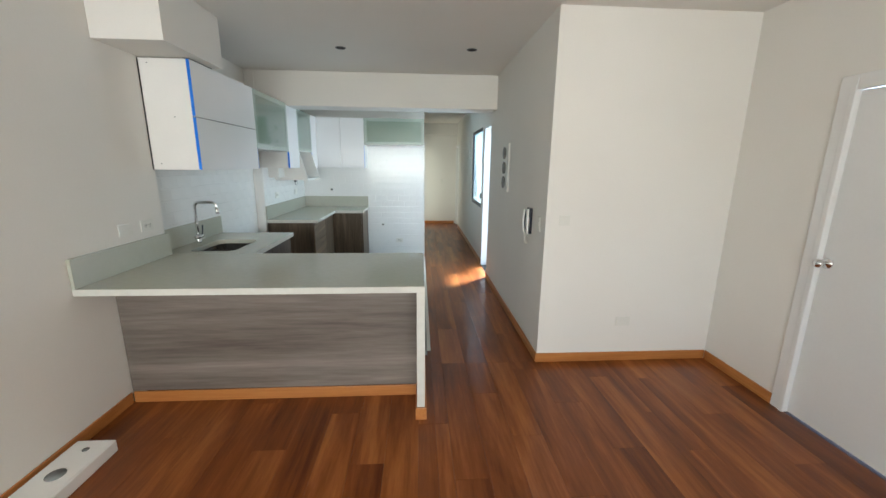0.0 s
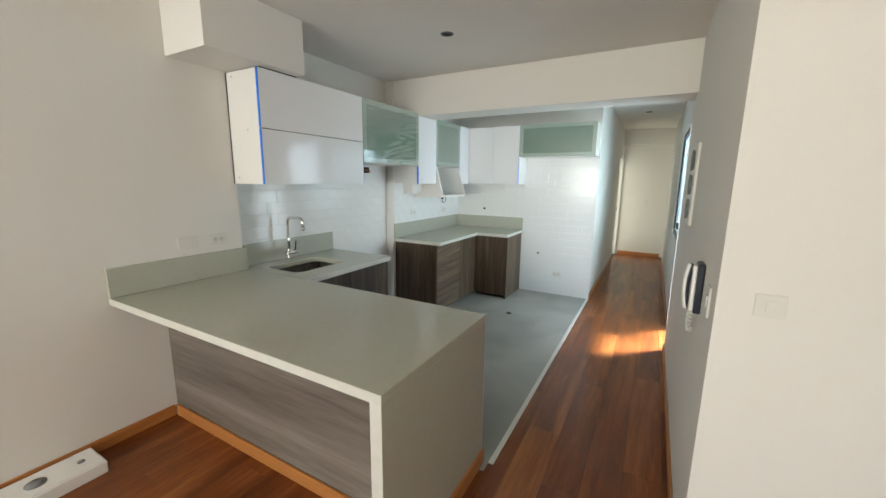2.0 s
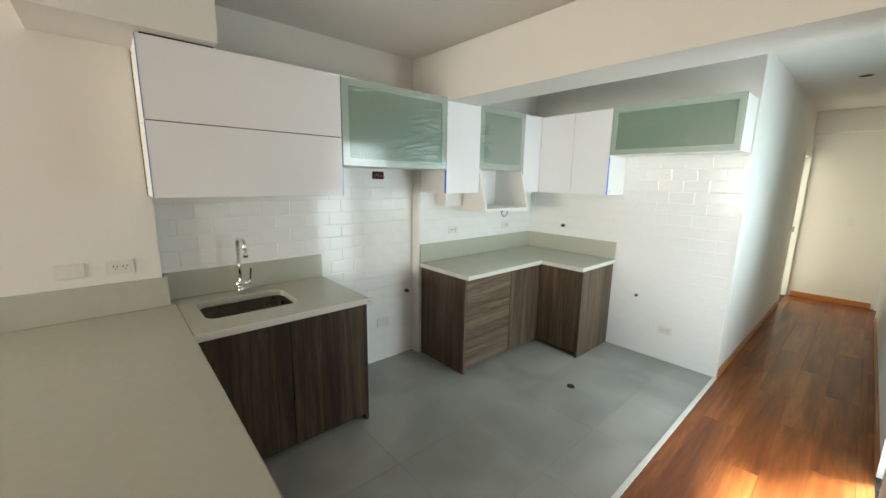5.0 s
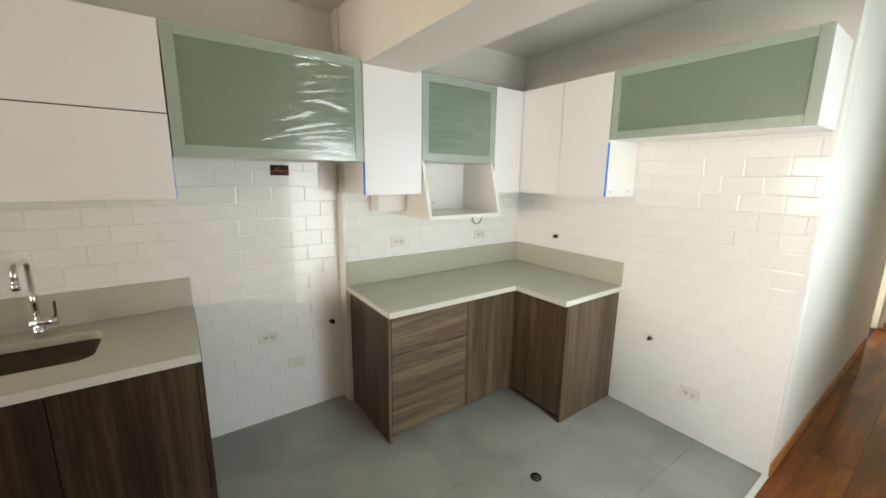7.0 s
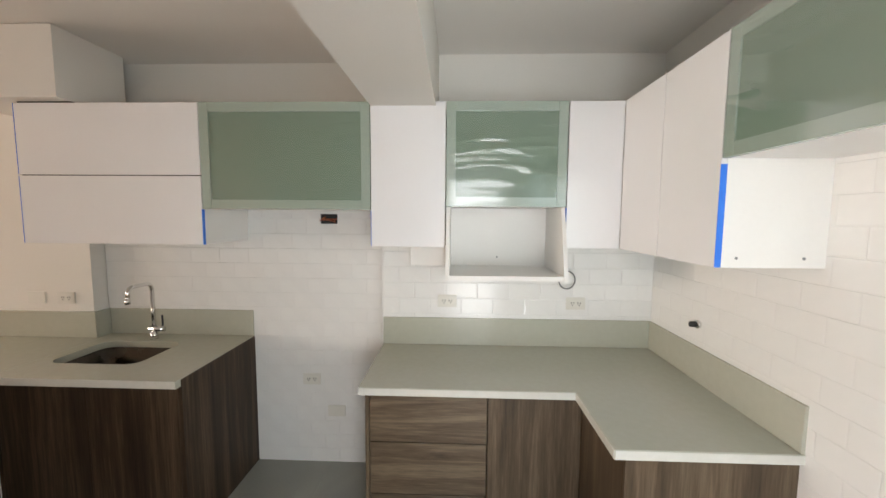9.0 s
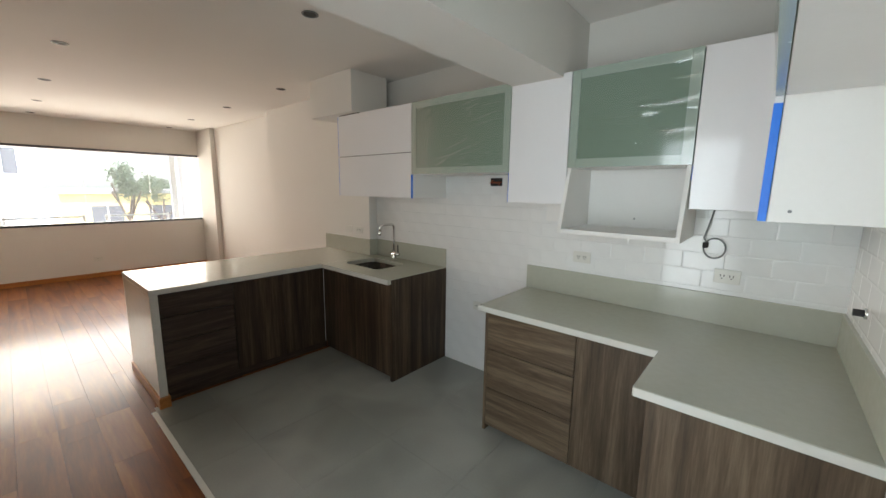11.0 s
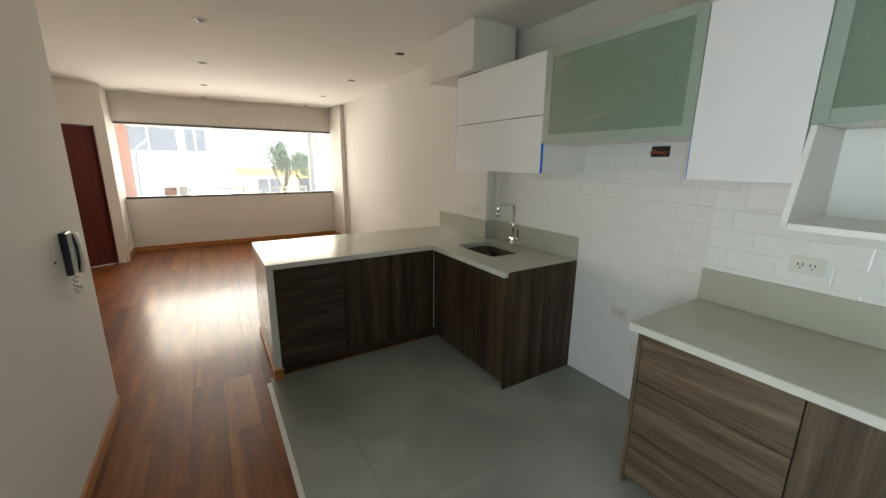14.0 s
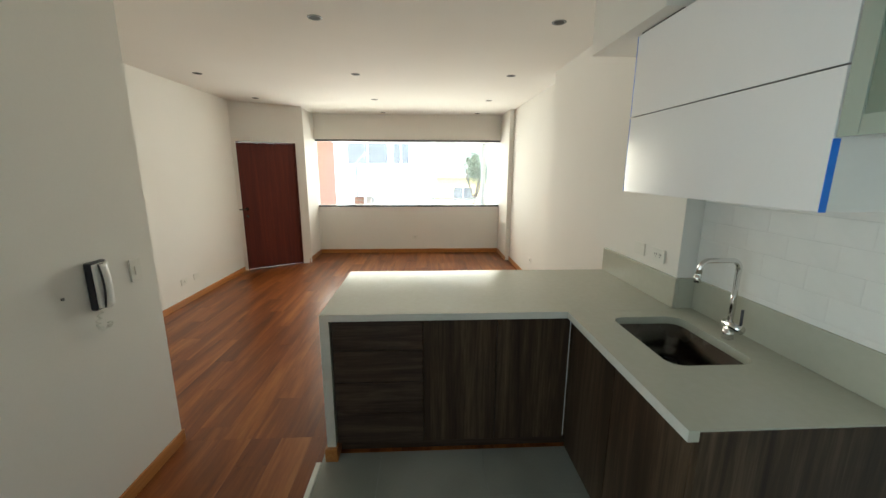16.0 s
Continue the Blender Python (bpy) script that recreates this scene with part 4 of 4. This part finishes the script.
part("plug", B(XW + 0.035, XW + 0.065, 5.895, 5.92, 1.335, 1.365, bev=0.004), M_GAP, c)

# intercom
ic = thing("intercom", (XH1, 3.115, 1.145), "black and white wall intercom with coiled white cord", "intercom")
part("base_plate", B(XH1 - 0.028, XH1, 3.055, 3.15, 1.03, 1.255, bev=0.007), M_DKPLASTIC, ic, "dark base")
part("front_cover", B(XH1 - 0.045, XH1 - 0.0285, 3.062, 3.143, 1.04, 1.246, bev=0.005), M_CARCASS, ic)
for dx, m, rr, lab in ((0.056, M_DKPLASTIC, 0.009, "dark back of the handset"), (0.067, M_CARCASS, 0.009, "white curved handset face")):
    pts = [(XH1 - dx + 0.012 * ((k - 6) / 6) ** 2, 3.11, 1.04 + 0.205 * k / 12) for k in range(13)]
    bm = tube(bmesh.new(), pts, rr, 14)
    bmesh.ops.scale(bm, vec=(1, 1.9, 1), space=Matrix.Translation((0, -3.11, 0)), verts=bm.verts)
    part("handset", bm, m, ic, lab, True)
cord = []
for k in range(60):
    s = k / 59
    cord.append((XH1 - 0.03 + 0.010 * math.cos(s * 60), 3.125 + 0.03 * math.sin(s * math.pi * 1.6) + 0.010 * math.sin(s * 60), 1.035 - 0.10 * math.sin(s * math.pi * 0.75)))
part("cord", tube(bmesh.new(), cord, 0.004, 6), M_PLASTIC, ic, "coiled white cord", True)
nail = thing("wall_screw", (XH1, 3.27, 1.13), "small dark screw in the painted wall", "screw")
part("head", cyl(bmesh.new(), (XH1 - 0.003, 3.27, 1.13), 0.007, 0.006, 0.006, "x", 12), M_GREYP, nail)
# distribution panel with three round grilles
pn = thing("breaker_panel", (XH1, 4.16, 1.585), "white breaker panel with three round grey covers", "panel")
part("plate", B(XH1 - 0.018, XH1, 4.0, 4.32, 1.33, 1.85, bev=0.004), M_PLASTIC, pn)
for k in range(3):
    part("cover", cyl(bmesh.new(), (XH1 - 0.024, 4.16, 1.43 + k * 0.16), 0.068, 0.062, 0.014, "x", 28), M_GREYP, pn, "round grey cover", True)

# recessed downlight holders
LAMPS = ((-0.65, 3.86), (0.61, 3.80), (0.31, 1.92), (-1.41, 1.93), (2.05, 0.26), (0.31, 0.33), (-1.42, 0.37), (2.05, -1.2), (0.30, -1.2), (-1.43, -1.18), (0.31, -2.5), (-1.44, -2.5), (0.66, 8.13))
first = None
for x, y in LAMPS:
    if first is None:
        first = thing("downlight", (x, y, H), "empty round downlight hole in the white ceiling", "downlight", "ceiling downlights")
        bm = bmesh.new()
        n = 28
        rings = [[bm.verts.new((x + r * math.cos(2 * math.pi * k / n), y + r * math.sin(2 * math.pi * k / n), z)) for k in range(n)] for r, z in ((0.052, H - 0.001), (0.050, H - 0.004), (0.040, H - 0.004), (0.038, H - 0.001))]
        for a, b in zip(rings, rings[1:]):
            for k in range(n):
                bm.faces.new((a[k], a[(k + 1) % n], b[(k + 1) % n], b[k]))
        part("ring", bm, M_GREYP, first, "thin grey ring", True)
        part("socket", cyl(bmesh.new(), (x, y, H - 0.002), 0.038, 0.038, 0.003), M_GAP, first, "dark lamp hole")
    else:
        copy_thing(first, Matrix.Translation((x, y, H)))

# floor drain
fd = thing("floor_drain", (-0.567, 5.382, 0), "small round metal floor drain in grey tiles", "drain")
part("cover", cyl(bmesh.new(), (-0.567, 5.382, 0.002), 0.032, 0.030, 0.006), M_STEEL, fd, "", True)
part("hole", cyl(bmesh.new(), (-0.567, 5.382, 0.0056), 0.018, 0.018, 0.002), M_GAP, fd)

# long white light fitting lying on the floor
lf = thing("light_fitting", (-1.725, 1.38, 0), "white emergency light fitting lying on the wooden floor", "light fitting")
part("housing", B(-1.83, -1.622, 0.93, 1.83, 0.0, 0.070, bev=0.006), M_CARCASS, lf)
part("cover", B(-1.822, -1.63, 1.36, 1.822, 0.071, 0.075, bev=0.001), M_CARCASS, lf)
part("dial", cyl(bmesh.new(), (-1.723, 1.578, 0.076), 0.042, 0.042, 0.003), M_GREYP, lf, "round grey dial", True)
part("button", cyl(bmesh.new(), (-1.723, 1.752, 0.076), 0.017, 0.016, 0.003), M_GREYP, lf, "small grey button", True)

# ---- outside ----
solid("balcony_slab", B(-2.3, 2.6, -4.5, -2.95, -0.18, 0.0), M_CONC, "grey concrete balcony slab", "balcony", kind="structure")
solid("balcony_roof", box(B(-2.3, 2.6, -4.5, -2.953, 2.45, 2.62), -2.3, 2.6, -4.5, -4.3, 2.27, 2.448), M_WHITE_EXT, "white balcony roof slab with edge beam", "balcony", kind="structure")
solid("balcony_wall_east", B(1.70, 1.85, -4.5, -2.903, 0.0, 2.449), M_ORANGE, "salmon painted balcony side wall", "wall", kind="structure")
solid("balcony_wall_west", B(-2.15, -1.98, -4.5, -2.903, 0.0, 2.449), M_WHITE_EXT, "white painted balcony side wall", "wall", kind="structure")
solid("balcony_post", B(-1.90, -1.80, -4.30, -4.20, 0.0, 2.269), M_WHITE_EXT, "slim white balcony post", "post")
for a, b in ((-1.70, -0.60), (-0.30, 0.79)):
    r = thing("balcony_rail", ((a + b) / 2, -4.2, 0), "white metal balcony railing panel", "railing", "balcony railing panels")
    for z in (0.12, 0.35, 0.58, 0.80, 0.97):
        part("bar", B(a + 0.04, b - 0.04, -4.215, -4.185, z, z + 0.035, bev=0.004), M_PLASTIC, r)
    for x in (a, b - 0.04):
        part("post", B(x, x + 0.04, -4.22, -4.18, 0.0, 1.02, bev=0.004), M_PLASTIC, r)
pl = thing("brick_planter", (1.15, -4.25, 0), "low brick pier at the balcony edge", "pier")
for k in range(12):
    part("brick", B(0.99, 1.22, -4.30, -4.19, 0.02 + k * 0.085, 0.095 + k * 0.085, bev=0.004), M_BRICK, pl)
part("core", B(1.0, 1.21, -4.29, -4.20, 0.0, 1.04), M_CONC, pl)
part("pier", B(0.80, 0.95, -4.30, -4.18, 0.0, 1.06, bev=0.006), M_WHITE_EXT, pl)
# Unseen slab, added to block the sun patch from the hall window.
solid("hall_sun_blocker", B(1.26, 1.78, 6.02, 8.6, 2.72, 2.86), M_WHITE_EXT, "unseen white slab added to keep sun out of the hall window", "roof", kind="structure")
solid("ground", B(-400, 400, -400, 60, -3.4, -3.2), M_ASPHALT, "pale paved street far below the balcony", "ground", kind="structure")


def building(x0, x1, y0, y1, z1, mat, label, wins):
    """House block with windows on its face towards the balcony; wins: rows of x, z, width, height."""
    b = thing("house", ((x0 + x1) / 2, (y0 + y1) / 2, -3.2), label, "house")
    part("wall", B(x0, x1, y0, y1, -3.2, z1), mat, b)
    part("roof", B(x0 - 0.15, x1 + 0.15, y0 - 0.15, y1 + 0.15, z1, z1 + 0.25), M_CONC, b)
    for x, z, w, h in wins:
        wd = part("window", B(x, x + w, y1 - 0.05, y1 + 0.01, z, z + h), M_DARKGLASS, b, "dark window")
        part("frame", B(x + w / 2 - 0.03, x + w / 2 + 0.03, y1 + 0.011, y1 + 0.04, z, z + h), M_WHITE_EXT, wd)
        part("sill", B(x - 0.08, x + w + 0.08, y1 - 0.02, y1 + 0.1, z - 0.1, z - 0.01), M_WHITE_EXT, wd)
    return b


building(-0.2, 9.0, -22.0, -14.0, 7.0, M_WHITE_EXT, "white rendered house with dark windows", [(1.33, 1.95, 1.9, 0.95), (0.30, 1.95, 0.75, 0.95), (4.2, 1.95, 1.9, 0.95), (1.4, 4.6, 1.9, 1.2), (4.2, 4.6, 1.9, 1.2), (1.4, -1.2, 1.9, 1.2)])
building(-9.0, -1.5, -34.0, -27.0, 1.0, M_YELLOW_EXT, "low yellow rendered house", [(-7.5, -0.9, 1.6, 1.1), (-4.5, -0.9, 1.6, 1.1)])
building(-24.0, -11.0, -40.0, -30.0, 3.0, M_WHITE_EXT, "white house in the distance", [(-14.0, 0.4, 1.6, 1.2), (-17.5, 0.4, 1.6, 1.2), (-21.0, 0.4, 1.6, 1.2)])


def tree(x, y, height, spread, seed):
    rnd = random.Random(seed)
    t = thing("tree", (x, y, -3.2), "leafy green street tree with an uneven crown", "tree", "street trees")
    bm = bmesh.new()
    cyl(bm, (x, y, -3.2 + height * 0.25), 0.16, 0.10, height * 0.5, "z", 10)
    for k in range(6):
        a = k * 1.05 + rnd.random()
        top = (x + math.cos(a) * spread * 0.6, y + math.sin(a) * spread * 0.6, -3.2 + height * (0.62 + 0.2 * rnd.random()))
        tube(bm, [(x, y, -3.2 + height * 0.4), ((x + top[0]) / 2, (y + top[1]) / 2, -3.2 + height * 0.56), top], 0.05, 6)
    part("trunk", bm, M_BARK, t, "brown trunk with limbs")
    vs, fs = [], []
    lobes = [(rnd.gauss(0, spread * 0.45), rnd.gauss(0, spread * 0.45), rnd.uniform(0.72, 0.96)) for _ in range(9)]
    for _ in range(2600):
        lx, ly, lz = lobes[rnd.randrange(9)]
        c = Vector((x + lx + rnd.gauss(0, spread * 0.2), y + ly + rnd.gauss(0, spread * 0.2), -3.2 + height * lz + rnd.gauss(0, height * 0.045)))
        s = rnd.uniform(0.05, 0.11)
        d1 = Vector((rnd.gauss(0, 1), rnd.gauss(0, 1), rnd.gauss(0, 1))).normalized()
        d2 = d1.orthogonal().normalized()
        n = len(vs)
        vs += [c - d1 * s, c + d2 * s * 0.5, c + d1 * s, c - d2 * s * 0.5]
        fs.append((n, n + 1, n + 2, n + 3))
    me = bpy.data.meshes.new("crown")
    me.from_pydata([v - Vector((x, y, -3.2)) for v in vs], [], fs)
    me.materials.append(M_LEAF)
    cr = new("crown", me)
    cr.parent = t
    return t


tree(-4.3, -24.0, 6.2, 1.2, 1)
tree(-6.5, -26.0, 5.2, 1.6, 3)
pole = thing("street_lamp", (2.6, -12.5, -3.2), "dark curved street lamp pole", "street lamp")
part("pole", tube(bmesh.new(), [(2.6, -12.5, -3.2), (2.6, -12.5, 1.6), (2.5, -12.4, 2.0), (2.1, -12.2, 2.35)], 0.05, 10), M_GREYP, pole, "", True)

# ---- wall tiles ----
TILE_CACHE = {}


def tile_mesh(w, h, axis):
    key = (round(w, 4), round(h, 4), axis)
    if key not in TILE_CACHE:
        g, b, t1, t2 = 0.0003, 0.008, 0.0071, 0.008
        bm = bmesh.new()
        loops = []
        for ins, d in ((g, 0.0), (g, t1), (min(b, w / 3), t2)):
            pts = [(-w / 2 + ins, -h / 2 + ins), (w / 2 - ins, -h / 2 + ins), (w / 2 - ins, h / 2 - ins), (-w / 2 + ins, h / 2 - ins)]
            loops.append([bm.verts.new((d, a, c) if axis == "x" else (a, -d, c)) for a, c in pts])
        for a, c in zip(loops, loops[1:]):
            for k in range(4):
                bm.faces.new((a[k], a[(k + 1) % 4], c[(k + 1) % 4], c[k]))
        bm.faces.new(loops[-1])
        bmesh.ops.recalc_face_normals(bm, faces=bm.faces)
        if bm.faces[-1:] and bm.faces[:][-1].normal.dot(Vector((1, 0, 0) if axis == "x" else (0, -1, 0))) < 0:
            bmesh.ops.reverse_faces(bm, faces=bm.faces)
        TILE_CACHE[key] = mesh_of("wall_tile", bm, M_SUBWAY)
    return TILE_CACHE[key]


def tile_wall(owner, axis, at, a0, a1, z0, z1, tw=0.20, th=0.10):
    """Bevelled white tiles in running bond, each a piece of its wall."""
    base = place_of(owner)
    bedding = B(at, at + 0.001, a0, a1, z0, z1) if axis == "x" else B(a0, a1, at - 0.001, at, z0, z1)
    part("grout_bed", bedding, M_WGROUT, owner, "white grout")
    row, z = 0, z0
    while z < z1 - 0.005:
        h = min(th, z1 - z)
        a = a0 - (tw / 2 if row % 2 else 0)
        while a < a1 - 0.004:
            lo, hi = max(a, a0), min(a + tw, a1)
            if hi - lo > 0.02:
                ob = new("wall_tile", tile_mesh(hi - lo, h, axis))
                ob.parent = owner
                c = Vector((at + 0.001, (lo + hi) / 2, z + h / 2)) if axis == "x" else Vector(((lo + hi) / 2, at - 0.001, z + h / 2))
                ob.location = c - base
                ob.rotation_euler = (0, random.gauss(0, 0.0016), random.gauss(0, 0.0016)) if axis == "x" else (random.gauss(0, 0.0016), 0, random.gauss(0, 0.0016))
            a += tw
        z += th
        row += 1


tile_wall(wall_sink, "x", XR, 2.866, 4.797, 0.0, 1.90)
tile_wall(wall_corner, "x", XW, 4.80, YB, 1.0, 1.60)
tile_wall(wall_back, "y", YB, XW + 0.01, XH0 - 0.012, 0.0, 1.95)
solid("tile_edge_trim", box(B(XH0 - 0.016, XH0 + 0.001, YB - 0.0105, YB, 0.0, 1.95), XR, XW, 4.788, 4.80, 0.0, 1.556), M_SUBWAY, "white corner trim at the tile edges", "trim", kind="structure")

# ---- kitchen floor tiles ----
kf = solid("floor_kitchen", B(XR, 0.165, 2.86, YB, -0.012, -0.004), M_GROUT, "grey grout under large porcelain floor tiles", "floor", kind="structure")
base = place_of(kf)
FT = {}


def slab(w, l, mat, name, top):
    key = (round(w, 3), round(l, 3), name)
    if key not in FT:
        FT[key] = mesh_of(name, box(bmesh.new(), -w / 2, w / 2, -l / 2, l / 2, -0.012, top, bev=0.0004), mat)
    return FT[key]


x = XR
while x < 0.16:
    y = 2.60
    while y < YB - 0.01:
        y0, y1 = max(y, 2.86), min(y + 0.60, YB)
        w, l = min(0.60, 0.165 - x), y1 - y0
        ob = new("floor_tile", slab(w - 0.0012, l - 0.0012, M_TILE_FLOOR, "floor_tile", 0.0))
        ob.parent = kf
        ob.location = Vector((x + w / 2, (y0 + y1) / 2, 0.0)) - base
        y += 0.60
    x += 0.60

# ---- laminate planks ----
wf = solid("floor_wood", B(0.17, XH1, 2.94, 3.0, -0.0118, -0.010), M_SUB, "red-brown laminate plank floor", "floor", kind="structure")
base = place_of(wf)
PW, PL = 0.19, 1.2


def planks(x0, x1, y0, y1, origin):
    col = math.floor((x0 - origin) / PW)
    x = origin + col * PW
    while x < x1 - 0.003:
        a, b = max(x, x0), min(x + PW, x1)
        y = y0 - PL * ((col * 0.37) % 1.0)
        while y < y1 - 0.003:
            c, e = max(y, y0), min(y + PL, y1)
            if b - a > 0.006 and e - c > 0.01:
                ob = new("plank", slab(b - a - 0.0008, e - c - 0.0008, M_FLOOR, "plank", 0.0))
                ob.parent = wf
                ob.location = Vector(((a + b) / 2, (c + e) / 2, 0.0)) - base
            y += PL
        x += PW
        col += 1


planks(XL, XW, -2.75, Y_STEP, -2.0)
planks(XW, 0.195, -2.75, 2.86, -2.0)
planks(0.195, 1.66, -2.75, 2.71, -2.0)
planks(1.66, XE, -1.9, 2.71, -2.0)
planks(0.195, XH1, 2.71, 10.45, -2.0)
planks(0.165, 0.195, 2.86, 2.932, -2.0)
planks(XH1, XH2 + 0.04, 5.15, 10.45, -2.0)
